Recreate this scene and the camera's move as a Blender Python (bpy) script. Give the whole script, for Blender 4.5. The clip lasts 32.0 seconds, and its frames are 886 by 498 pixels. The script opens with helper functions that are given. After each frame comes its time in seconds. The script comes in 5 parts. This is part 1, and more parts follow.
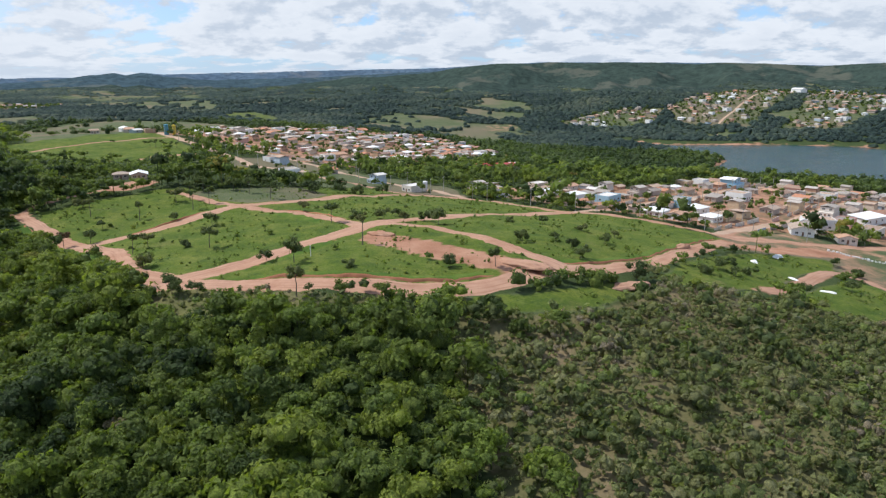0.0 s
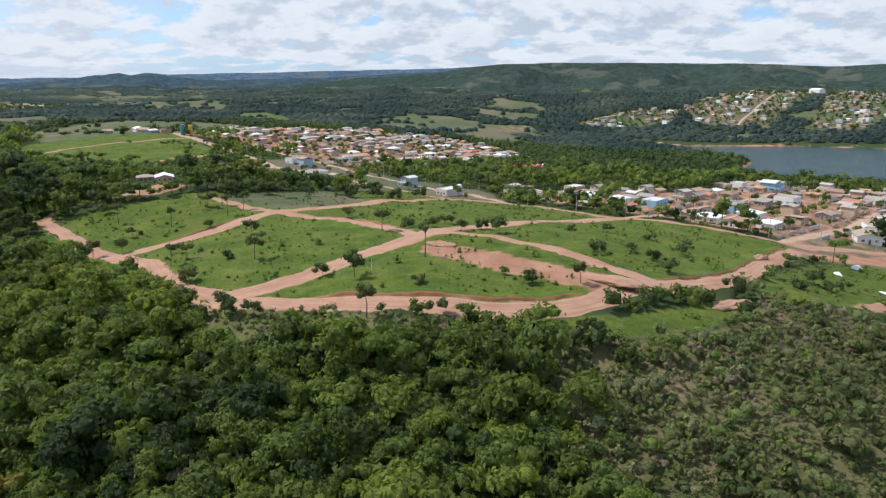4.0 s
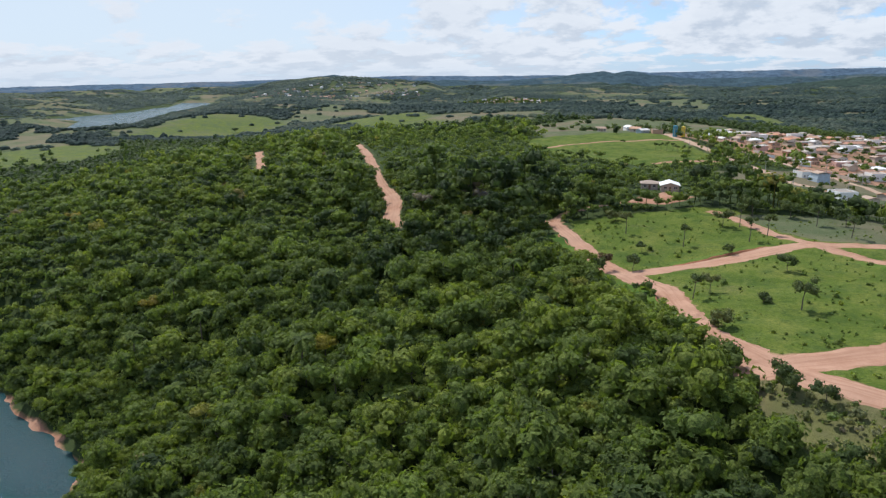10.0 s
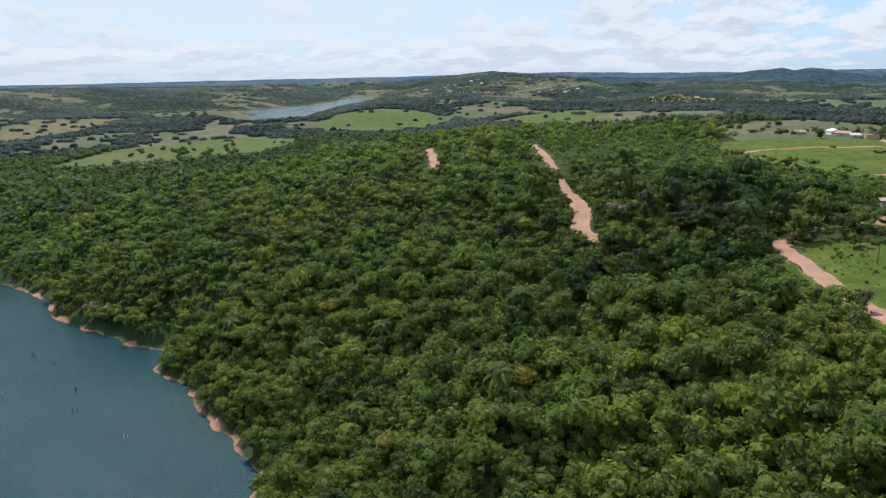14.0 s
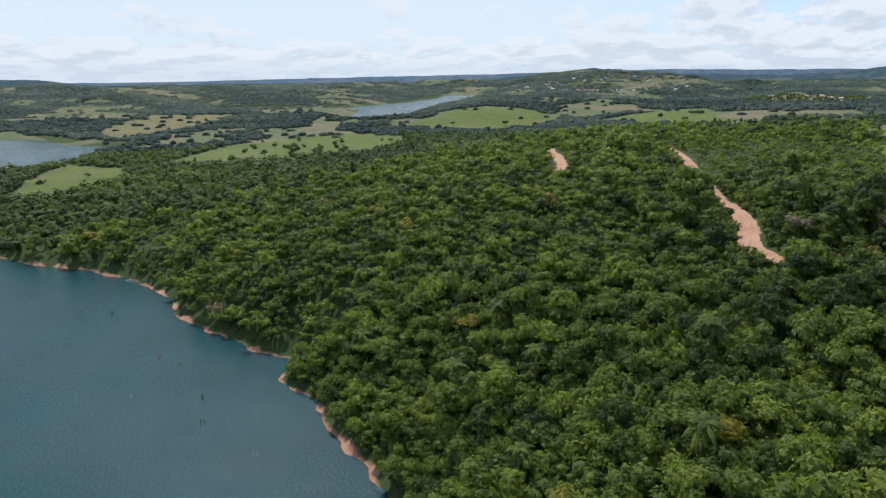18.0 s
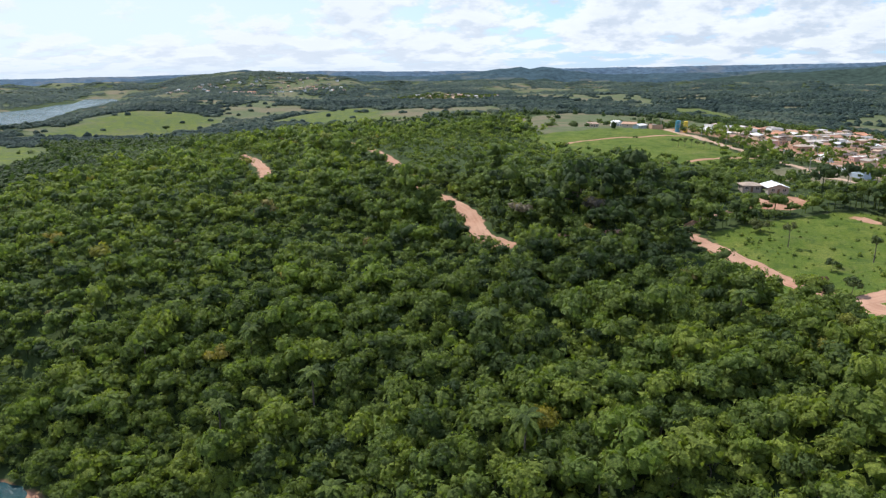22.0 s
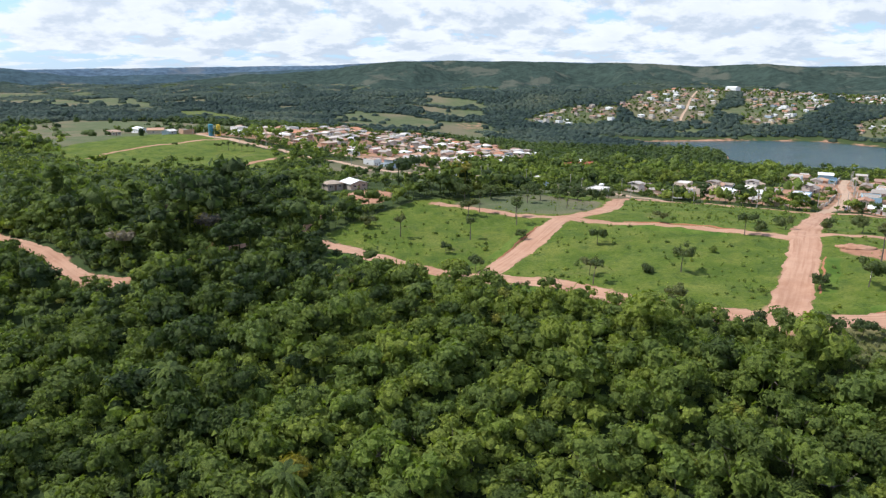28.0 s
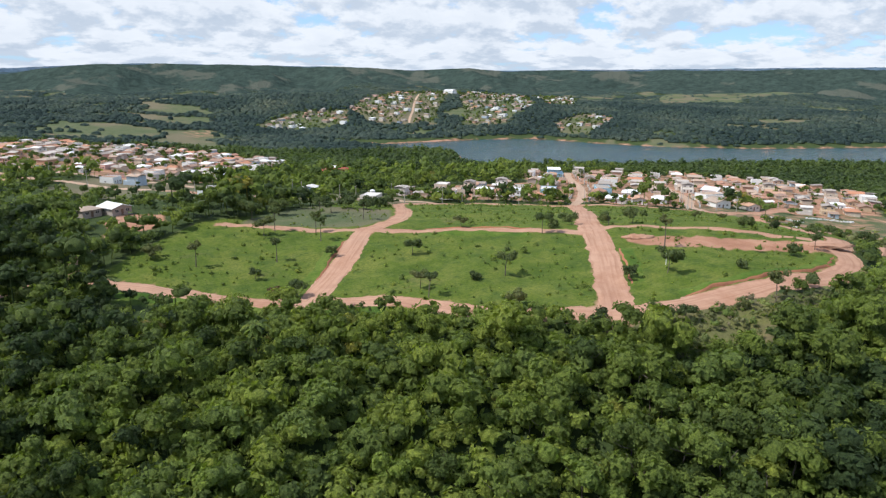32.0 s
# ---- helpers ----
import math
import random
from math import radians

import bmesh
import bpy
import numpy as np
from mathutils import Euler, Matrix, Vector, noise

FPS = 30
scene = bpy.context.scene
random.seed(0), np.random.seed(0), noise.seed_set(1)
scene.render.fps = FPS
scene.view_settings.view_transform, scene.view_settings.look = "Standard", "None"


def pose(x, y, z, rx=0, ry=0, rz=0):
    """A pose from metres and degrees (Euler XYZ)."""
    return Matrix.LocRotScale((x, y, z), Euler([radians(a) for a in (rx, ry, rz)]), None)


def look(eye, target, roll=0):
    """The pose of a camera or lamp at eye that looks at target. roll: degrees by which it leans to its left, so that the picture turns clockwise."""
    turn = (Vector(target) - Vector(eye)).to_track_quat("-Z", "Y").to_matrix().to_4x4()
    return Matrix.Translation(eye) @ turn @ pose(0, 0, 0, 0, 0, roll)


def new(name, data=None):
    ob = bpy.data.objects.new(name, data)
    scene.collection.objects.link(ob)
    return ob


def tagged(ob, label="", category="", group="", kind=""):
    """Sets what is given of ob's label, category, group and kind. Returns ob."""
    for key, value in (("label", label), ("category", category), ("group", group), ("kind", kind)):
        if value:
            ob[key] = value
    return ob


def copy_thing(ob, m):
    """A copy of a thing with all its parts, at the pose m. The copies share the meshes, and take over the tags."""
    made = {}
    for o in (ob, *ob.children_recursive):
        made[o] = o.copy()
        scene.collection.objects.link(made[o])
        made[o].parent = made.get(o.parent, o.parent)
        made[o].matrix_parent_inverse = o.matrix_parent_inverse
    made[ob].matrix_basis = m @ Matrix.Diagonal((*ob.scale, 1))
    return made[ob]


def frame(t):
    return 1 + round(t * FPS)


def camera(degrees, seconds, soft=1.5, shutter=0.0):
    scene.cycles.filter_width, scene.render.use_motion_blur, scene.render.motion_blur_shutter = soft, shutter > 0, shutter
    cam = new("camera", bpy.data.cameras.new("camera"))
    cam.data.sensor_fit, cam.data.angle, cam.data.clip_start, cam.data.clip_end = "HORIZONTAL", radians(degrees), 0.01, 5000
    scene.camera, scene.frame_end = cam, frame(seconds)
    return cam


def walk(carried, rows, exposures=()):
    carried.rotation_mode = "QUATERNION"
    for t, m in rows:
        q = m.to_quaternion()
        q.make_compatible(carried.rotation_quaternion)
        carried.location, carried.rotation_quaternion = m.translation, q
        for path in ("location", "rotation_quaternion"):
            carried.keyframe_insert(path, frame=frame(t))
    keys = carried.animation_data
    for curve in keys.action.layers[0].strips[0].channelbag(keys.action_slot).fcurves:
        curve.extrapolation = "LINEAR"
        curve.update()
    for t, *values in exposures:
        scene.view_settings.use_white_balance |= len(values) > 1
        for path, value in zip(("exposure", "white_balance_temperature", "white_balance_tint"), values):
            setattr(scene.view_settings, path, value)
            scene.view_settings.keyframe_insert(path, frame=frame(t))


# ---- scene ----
cam = camera(64.0, 32.0, soft=1.3)
PATH = [
    (0.0, pose(-0.00, 0.00, 107.53, 75.82, 0.21, 0.00)),
    (1.0, pose(-4.75, 4.82, 107.17, 75.85, 0.20, 0.07)),
    (2.0, pose(-9.49, 9.62, 106.82, 75.84, 0.18, 0.15)),
    (2.5, pose(-11.84, 12.03, 106.64, 75.82, 0.14, 0.18)),
    (4.5, pose(-20.99, 21.79, 105.97, 75.88, 0.15, 0.23)),
    (5.0, pose(-23.29, 24.14, 105.85, 75.86, 0.12, 0.30)),
    (6.0, pose(-27.89, 28.79, 105.71, 75.87, 0.20, 4.97)),
    (7.0, pose(-32.65, 33.39, 105.84, 75.87, 0.36, 12.16)),
    (8.0, pose(-37.82, 37.74, 106.15, 75.89, 0.32, 19.33)),
    (9.0, pose(-43.17, 41.74, 106.52, 75.85, 0.27, 28.23)),
    (10.0, pose(-49.06, 45.32, 106.87, 75.83, 0.22, 36.33)),
    (11.0, pose(-55.42, 48.36, 107.10, 75.76, 0.21, 43.63)),
    (12.0, pose(-61.98, 50.74, 107.15, 75.66, 0.20, 47.51)),
    (13.0, pose(-68.80, 52.19, 106.97, 75.60, 0.18, 47.49)),
    (14.0, pose(-75.92, 53.06, 106.65, 75.57, 0.10, 48.55)),
    (15.0, pose(-83.21, 53.62, 106.30, 75.50, 0.29, 51.93)),
    (15.5, pose(-86.88, 53.77, 106.15, 75.47, 0.31, 53.68)),
    (17.5, pose(-101.43, 53.55, 105.66, 75.42, 0.28, 56.09)),
    (18.0, pose(-104.88, 53.21, 105.47, 75.40, 0.26, 56.05)),
    (19.0, pose(-111.65, 52.24, 105.03, 75.36, 0.23, 54.02)),
    (20.0, pose(-118.54, 51.04, 104.60, 75.41, 0.07, 44.97)),
    (21.0, pose(-125.36, 49.72, 104.17, 75.47, 0.02, 37.22)),
    (22.0, pose(-131.88, 48.22, 103.76, 75.50, 0.02, 28.92)),
    (23.0, pose(-138.06, 47.25, 103.52, 75.43, 0.03, 21.21)),
    (24.0, pose(-144.12, 47.06, 103.50, 75.47, -0.07, 14.10)),
    (25.0, pose(-150.39, 47.75, 103.64, 75.54, -0.22, 7.10)),
    (25.5, pose(-153.57, 48.38, 103.75, 75.55, -0.17, 3.82)),
    (27.5, pose(-166.13, 53.01, 104.30, 75.61, -0.25, -7.96)),
    (28.0, pose(-169.07, 54.93, 104.45, 75.70, -0.25, -10.66)),
    (29.0, pose(-174.62, 59.43, 104.73, 75.80, -0.21, -15.93)),
    (30.0, pose(-179.59, 64.23, 105.03, 75.92, -0.18, -21.51)),
    (31.0, pose(-184.05, 69.12, 105.35, 76.01, -0.30, -27.19)),
    (32.0, pose(-188.20, 74.03, 105.68, 76.08, -0.35, -32.80)),
]
walk(cam, PATH, [(0.0, 0.13, 6250, 10), (9.0, 0.10, 6200, 10), (15.0, 0.14, 6200, 10), (19.0, 0.18, 6250, 10), (23.0, 0.37, 6250, 10), (28.0, 0.35, 6250, 10), (32.0, 0.23, 6250, 10)])

# ---- daylight: scattered cloud, high sun from the west ----
SUN_EL, SUN_AZ = 55.0, 72.0          # degrees up, degrees west of +y
to_sun = Vector((-math.sin(radians(SUN_AZ)) * math.cos(radians(SUN_EL)), math.cos(radians(SUN_AZ)) * math.cos(radians(SUN_EL)), math.sin(radians(SUN_EL))))
sun = new("sun", bpy.data.lights.new("sun", "SUN"))
sun.data.energy, sun.data.angle, sun.data.color = 4.0, radians(0.6), (1.0, 0.95, 0.87)
sun.matrix_world = look((0, 0, 900), Vector((0, 0, 900)) - to_sun)


def build_world():
    world = bpy.data.worlds.new("sky")
    scene.world = world
    world.use_nodes = True
    nt = world.node_tree
    N, L = nt.nodes, nt.links
    N.clear()
    out, bg = N.new("ShaderNodeOutputWorld"), N.new("ShaderNodeBackground")
    sky = N.new("ShaderNodeTexSky")
    sky.sky_type, sky.sun_disc = "NISHITA", False
    sky.sun_elevation, sky.sun_rotation = radians(SUN_EL), radians(-SUN_AZ)
    sky.altitude, sky.air_density, sky.dust_density, sky.ozone_density = 700, 1.0, 0.25, 2.5
    tc = N.new("ShaderNodeTexCoord")
    sep = N.new("ShaderNodeSeparateXYZ")
    L.new(tc.outputs["Generated"], sep.inputs[0])

    def m(op, a, b=None, clamp=False):
        n = N.new("ShaderNodeMath")
        n.operation, n.use_clamp = op, clamp
        for i, v in enumerate((a, b)):
            if v is None:
                continue
            if isinstance(v, (int, float)):
                n.inputs[i].default_value = v
            else:
                L.new(v, n.inputs[i])
        return n.outputs[0]

    def noise_at(src, scale, detail, rough, off):
        mp = N.new("ShaderNodeMapping")
        mp.inputs["Location"].default_value = off
        L.new(src, mp.inputs[0])
        n = N.new("ShaderNodeTexNoise")
        n.inputs["Scale"].default_value, n.inputs["Detail"].default_value, n.inputs["Roughness"].default_value = scale, detail, rough
        L.new(mp.outputs[0], n.inputs[0])
        return n.outputs["Fac"]

    def soft_step(v, a, b, lo=0.0, hi=1.0):
        n = N.new("ShaderNodeMapRange")
        n.interpolation_type = "SMOOTHSTEP"
        L.new(v, n.inputs[0])
        for key, x in (("From Min", a), ("From Max", b), ("To Min", lo), ("To Max", hi)):
            n.inputs[key].default_value = x
        return n.outputs[0]

    def blend(fac, a, b):
        n = N.new("ShaderNodeMix")
        n.data_type = "RGBA"
        for i, v in ((0, fac), (6, a), (7, b)):
            if isinstance(v, tuple):
                n.inputs[i].default_value = (*v, 1)
            else:
                L.new(v, n.inputs[i])
        return n.outputs[2]

    def heading(az):
        """How far a direction agrees with a compass heading, in degrees west of +y."""
        return m("ADD", m("MULTIPLY", sep.outputs["X"], -math.sin(radians(az))), m("MULTIPLY", sep.outputs["Y"], math.cos(radians(az))))

    def cloud_space(shift):
        """Cloud heaps shrink and close up towards the horizon."""
        e = m("ADD", m("MAXIMUM", m("ADD", sep.outputs["Z"], 0.012 + shift), 0.0), 0.02)
        k = m("POWER", e, -0.20)
        c = N.new("ShaderNodeCombineXYZ")
        L.new(m("MULTIPLY", sep.outputs["X"], k), c.inputs[0])
        L.new(m("MULTIPLY", sep.outputs["Y"], k), c.inputs[1])
        L.new(m("MULTIPLY", sep.outputs["Z"], 1.2), c.inputs[2])
        return c.outputs[0]

    here, over = cloud_space(0.0), cloud_space(0.014)

    def density(src):
        return m("ADD", m("MULTIPLY", noise_at(src, 9.0, 8, 0.59, (0.3, 0.8, 0.1)), 0.84), m("MULTIPLY", noise_at(src, 2.6, 3, 0.5, (4.2, 1.1, 2.0)), 0.34))

    west = heading(SUN_AZ)
    clear = soft_step(west, 0.62, 0.97)                                        # thinner cloud towards the sun
    low = soft_step(sep.outputs["Z"], 0.004, 0.045, 1.0, 0.0)
    shower = m("MULTIPLY", soft_step(heading(14.0), 0.972, 0.992), soft_step(sep.outputs["Z"], 0.012, 0.030, 1.0, 0.0))
    high = soft_step(sep.outputs["Z"], 0.10, 0.45)                              # broken cloud and blue overhead
    d0, d1 = density(here), density(over)
    bar = m("ADD", m("ADD", m("MULTIPLY", clear, m("SUBTRACT", 0.150, m("MULTIPLY", low, 0.13))), m("MULTIPLY", shower, 0.12)), m("ADD", m("MULTIPLY", low, -0.02), m("MULTIPLY", high, 0.10)))
    cover = soft_step(m("SUBTRACT", d0, bar), 0.440, 0.550)
    under = soft_step(m("SUBTRACT", d1, d0), -0.07, 0.11)                      # bright tops, grey flat bases
    thick = soft_step(d0, 0.56, 0.76)
    grey = m("MULTIPLY", m("ADD", m("MULTIPLY", under, 0.85), m("MULTIPLY", thick, 0.22)), soft_step(west, 0.3, 0.97, 1.0, 0.6), True)
    body = blend(grey, (6.25, 6.55, 6.95), (3.85, 4.45, 5.25))
    blue = N.new("ShaderNodeMix")
    blue.data_type, blue.blend_type = "RGBA", "MULTIPLY"
    blue.inputs[0].default_value, blue.inputs[7].default_value = 1.0, (0.78, 1.04, 1.50, 1)
    L.new(sky.outputs[0], blue.inputs[6])
    gap = blend(m("SUBTRACT", m("ADD", 0.55, m("MULTIPLY", low, 0.25)), m("MULTIPLY", high, 0.20)), blue.outputs[2], (3.3, 4.5, 5.7))
    gap = blend(soft_step(west, 0.45, 0.98, 0.0, 0.9), gap, (5.6, 6.3, 6.9))    # pale glare round the sun
    final = blend(cover, gap, body)
    # veil of distant air along the horizon
    final = blend(m("MULTIPLY", soft_step(sep.outputs["Z"], -0.012, 0.016, 1.0, 0.0), 0.45), final, (4.4, 5.2, 6.1))
    L.new(final, bg.inputs[0])
    bg.inputs[1].default_value = 0.12
    L.new(bg.outputs[0], out.inputs[0])


build_world()


# ---- materials ----
def material(name, rough=0.8, spec=0.2, metal=0.0):
    mt = bpy.data.materials.new(name)
    mt.use_nodes = True
    p = mt.node_tree.nodes["Principled BSDF"]
    p.inputs["Roughness"].default_value = rough
    p.inputs["Specular IOR Level"].default_value = spec
    p.inputs["Metallic"].default_value = metal
    return mt, mt.node_tree.nodes, mt.node_tree.links, p


def noise_node(N, L, scale, detail=4, rough=0.55, src=None):
    n = N.new("ShaderNodeTexNoise")
    n.inputs["Scale"].default_value, n.inputs["Detail"].default_value, n.inputs["Roughness"].default_value = scale, detail, rough
    if src is None:
        g = N.new("ShaderNodeNewGeometry")
        src = g.outputs["Position"]
    L.new(src, n.inputs["Vector"])
    return n.outputs["Fac"]


def ramp(N, L, fac, stops, constant=False):
    r = N.new("ShaderNodeValToRGB")
    r.color_ramp.interpolation = "CONSTANT" if constant else "LINEAR"
    e = r.color_ramp.elements
    while len(e) < len(stops):
        e.new(0.5)
    for el, (pos, col) in zip(e, stops):
        el.position, el.color = pos, (*col, 1)
    L.new(fac, r.inputs[0])
    return r.outputs[0]


def mix_rgb(N, L, fac, a, b, mode="MIX"):
    n = N.new("ShaderNodeMix")
    n.data_type, n.blend_type = "RGBA", mode
    for i, v in ((0, fac), (6, a), (7, b)):
        if isinstance(v, (int, float)):
            n.inputs[i].default_value = v
        elif isinstance(v, tuple):
            n.inputs[i].default_value = (*v, 1)
        else:
            L.new(v, n.inputs[i])
    return n.outputs[2]


def scaled(N, L, fac, lo, hi, a=0.3, b=0.7):
    n = N.new("ShaderNodeMapRange")
    L.new(fac, n.inputs[0])
    n.inputs["From Min"].default_value, n.inputs["From Max"].default_value = a, b
    n.inputs["To Min"].default_value, n.inputs["To Max"].default_value = lo, hi
    return n.outputs[0]


def bumped(N, L, p, fac, strength, distance):
    b = N.new("ShaderNodeBump")
    b.inputs["Strength"].default_value, b.inputs["Distance"].default_value = strength, distance
    L.new(fac, b.inputs["Height"])
    L.new(b.outputs[0], p.inputs["Normal"])


def attribute(N, name):
    a = N.new("ShaderNodeAttribute")
    a.attribute_name = name
    return a


def leaf_material(name, stops, joined=True, gloss=0.22, size=1.0, shade_span=((0.56, 0.58, 0.56), (1.46, 1.42, 1.12))):
    """Foliage: one hue a tree (attribute or object), small change from leaf clump to leaf clump, gap shade painted by
    noise.
    """
    mt, N, L, p = material(name, 0.65, gloss)
    if joined:
        tree = attribute(N, "tint").outputs["Fac"]
    else:
        tree = N.new("ShaderNodeObjectInfo").outputs["Random"]
    col = ramp(N, L, tree, stops)
    g = N.new("ShaderNodeNewGeometry")
    col = mix_rgb(N, L, 1.0, col, ramp(N, L, g.outputs["Random Per Island"], [(0.0, (0.74, 0.77, 0.78)), (0.6, (0.95, 0.95, 0.96)), (1.0, (1.16, 1.14, 1.0))]), "MULTIPLY")
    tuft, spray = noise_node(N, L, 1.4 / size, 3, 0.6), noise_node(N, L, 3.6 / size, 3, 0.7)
    # shade of the gaps and light on the sprays, put into the colour
    col = mix_rgb(N, L, 1.0, col, ramp(N, L, spray, [(0.32, shade_span[0]), (0.5, (0.95, 0.95, 0.95)), (0.7, shade_span[1])]), "MULTIPLY")
    ad = N.new("ShaderNodeMath")
    L.new(tuft, ad.inputs[0])
    L.new(spray, ad.inputs[1])
    bumped(N, L, p, ad.outputs[0], 1.0, 0.5 * size)
    L.new(col, p.inputs["Base Color"])
    tr = N.new("ShaderNodeBsdfTranslucent")
    L.new(mix_rgb(N, L, 1.0, col, (1.2, 1.3, 0.6), "MULTIPLY"), tr.inputs[0])
    ms = N.new("ShaderNodeMixShader")
    ms.inputs[0].default_value = 0.34
    L.new(p.outputs[0], ms.inputs[1])
    L.new(tr.outputs[0], ms.inputs[2])
    L.new(ms.outputs[0], N["Material Output"].inputs[0])
    return mt


WOOD_GREENS = [(0.0, (0.057, 0.090, 0.032)), (0.2, (0.090, 0.131, 0.038)), (0.42, (0.136, 0.183, 0.043)), (0.6, (0.183, 0.239, 0.048)),
               (0.76, (0.164, 0.223, 0.059)), (0.88, (0.207, 0.279, 0.054)), (0.955, (0.257, 0.302, 0.059)), (0.985, (0.320, 0.263, 0.059)), (1.0, (0.245, 0.206, 0.168))]
SCRUB_GREENS = [(0.0, (0.113, 0.149, 0.055)), (0.3, (0.189, 0.220, 0.081)), (0.55, (0.272, 0.268, 0.138)), (0.8, (0.197, 0.273, 0.069)), (1.0, (0.316, 0.264, 0.196))]
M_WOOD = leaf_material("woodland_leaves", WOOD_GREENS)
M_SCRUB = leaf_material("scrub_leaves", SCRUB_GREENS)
DARK_GREENS = [(0.0, (0.079, 0.110, 0.045)), (0.4, (0.115, 0.154, 0.057)), (0.75, (0.149, 0.187, 0.070)), (1.0, (0.186, 0.192, 0.085))]
# haze painted into the far leaves: greens pushed towards blue-grey
FAR_HAZE_GREENS = [(0.0, (0.058, 0.092, 0.084)), (0.35, (0.083, 0.124, 0.106)), (0.7, (0.122, 0.163, 0.128)), (1.0, (0.184, 0.212, 0.154))]
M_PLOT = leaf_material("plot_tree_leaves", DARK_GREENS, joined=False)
M_FAR_HAZED = leaf_material("distant_leaves_hazed", FAR_HAZE_GREENS, size=14.0, gloss=0.08, shade_span=((0.72, 0.74, 0.76), (1.25, 1.22, 1.12)))
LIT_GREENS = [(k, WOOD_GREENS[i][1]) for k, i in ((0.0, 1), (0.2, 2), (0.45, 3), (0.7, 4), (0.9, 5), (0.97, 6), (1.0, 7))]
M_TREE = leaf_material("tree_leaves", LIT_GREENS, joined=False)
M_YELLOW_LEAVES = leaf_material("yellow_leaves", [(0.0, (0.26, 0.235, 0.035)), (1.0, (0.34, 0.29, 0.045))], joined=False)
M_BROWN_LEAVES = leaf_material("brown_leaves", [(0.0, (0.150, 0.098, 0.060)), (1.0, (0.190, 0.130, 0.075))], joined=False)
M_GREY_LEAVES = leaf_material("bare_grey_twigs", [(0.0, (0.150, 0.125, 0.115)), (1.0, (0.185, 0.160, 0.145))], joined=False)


def bark_material():
    mt, N, L, p = material("bark", 0.9, 0.1)
    n = noise_node(N, L, 3.0)
    L.new(ramp(N, L, n, [(0.3, (0.09, 0.075, 0.06)), (0.7, (0.2, 0.17, 0.14))]), p.inputs["Base Color"])
    bumped(N, L, p, n, 0.6, 0.05)
    return mt


M_BARK = bark_material()


def ground_material():
    mt, N, L, p = material("ground", 0.95, 0.1)
    a = attribute(N, "cover")
    s = N.new("ShaderNodeSeparateColor")
    L.new(a.outputs["Color"], s.inputs[0])
    big, mid, fine = noise_node(N, L, 0.012, 3), noise_node(N, L, 0.09, 5, 0.65), noise_node(N, L, 1.3, 5, 0.7)
    pasture = ramp(N, L, mid, [(0.3, (0.072, 0.098, 0.042)), (0.5, (0.100, 0.120, 0.058)), (0.72, (0.142, 0.142, 0.080))])
    lush = ramp(N, L, mid, [(0.30, (0.056, 0.092, 0.014)), (0.48, (0.098, 0.136, 0.019)), (0.68, (0.160, 0.176, 0.036))])
    lush = mix_rgb(N, L, scaled(N, L, noise_node(N, L, 0.33, 5, 0.7), 0.0, 0.5, 0.48, 0.70), lush, (0.175, 0.195, 0.055))
    lush = mix_rgb(N, L, scaled(N, L, noise_node(N, L, 0.16, 4, 0.7), 0.0, 0.7, 0.52, 0.66), lush, (0.052, 0.088, 0.020))
    lush = mix_rgb(N, L, scaled(N, L, noise_node(N, L, 0.055, 5, 0.7), 0.0, 0.75, 0.60, 0.72), lush, (0.190, 0.165, 0.070))
    lush = mix_rgb(N, L, scaled(N, L, fine, 0.0, 0.8, 0.42, 0.70), lush, (0.036, 0.068, 0.014))
    soil = ramp(N, L, mid, [(0.28, (0.26, 0.125, 0.075)), (0.5, (0.36, 0.19, 0.12)), (0.75, (0.45, 0.27, 0.18))])
    floor = ramp(N, L, mid, [(0.3, (0.040, 0.062, 0.022)), (0.6, (0.060, 0.084, 0.028)), (0.8, (0.090, 0.094, 0.042))])
    floor = mix_rgb(N, L, scaled(N, L, fine, 0.0, 0.7, 0.40, 0.70), floor, (0.028, 0.042, 0.016))
    brown = ramp(N, L, mid, [(0.3, (0.092, 0.104, 0.040)), (0.5, (0.145, 0.132, 0.060)), (0.72, (0.235, 0.170, 0.105))])
    pasture = mix_rgb(N, L, scaled(N, L, fine, 0.0, 0.5, 0.45, 0.75), pasture, (0.055, 0.075, 0.025))
    pasture = mix_rgb(N, L, scaled(N, L, big, 0.0, 0.85, 0.44, 0.62), pasture, (0.165, 0.138, 0.088))
    edge = scaled(N, L, mid, -0.22, 0.22)

    def hard(v):
        ad = N.new("ShaderNodeMath")
        L.new(v, ad.inputs[0])
        L.new(edge, ad.inputs[1])
        return scaled(N, L, ad.outputs[0], 0.0, 1.0, 0.35, 0.65)

    col = mix_rgb(N, L, hard(s.outputs[2]), pasture, floor)
    col = mix_rgb(N, L, hard(a.outputs["Alpha"]), col, brown)
    col = mix_rgb(N, L, hard(s.outputs[0]), col, lush)
    col = mix_rgb(N, L, hard(s.outputs[1]), col, soil)
    L.new(col, p.inputs["Base Color"])
    bumped(N, L, p, fine, 0.9, 0.4)
    return mt


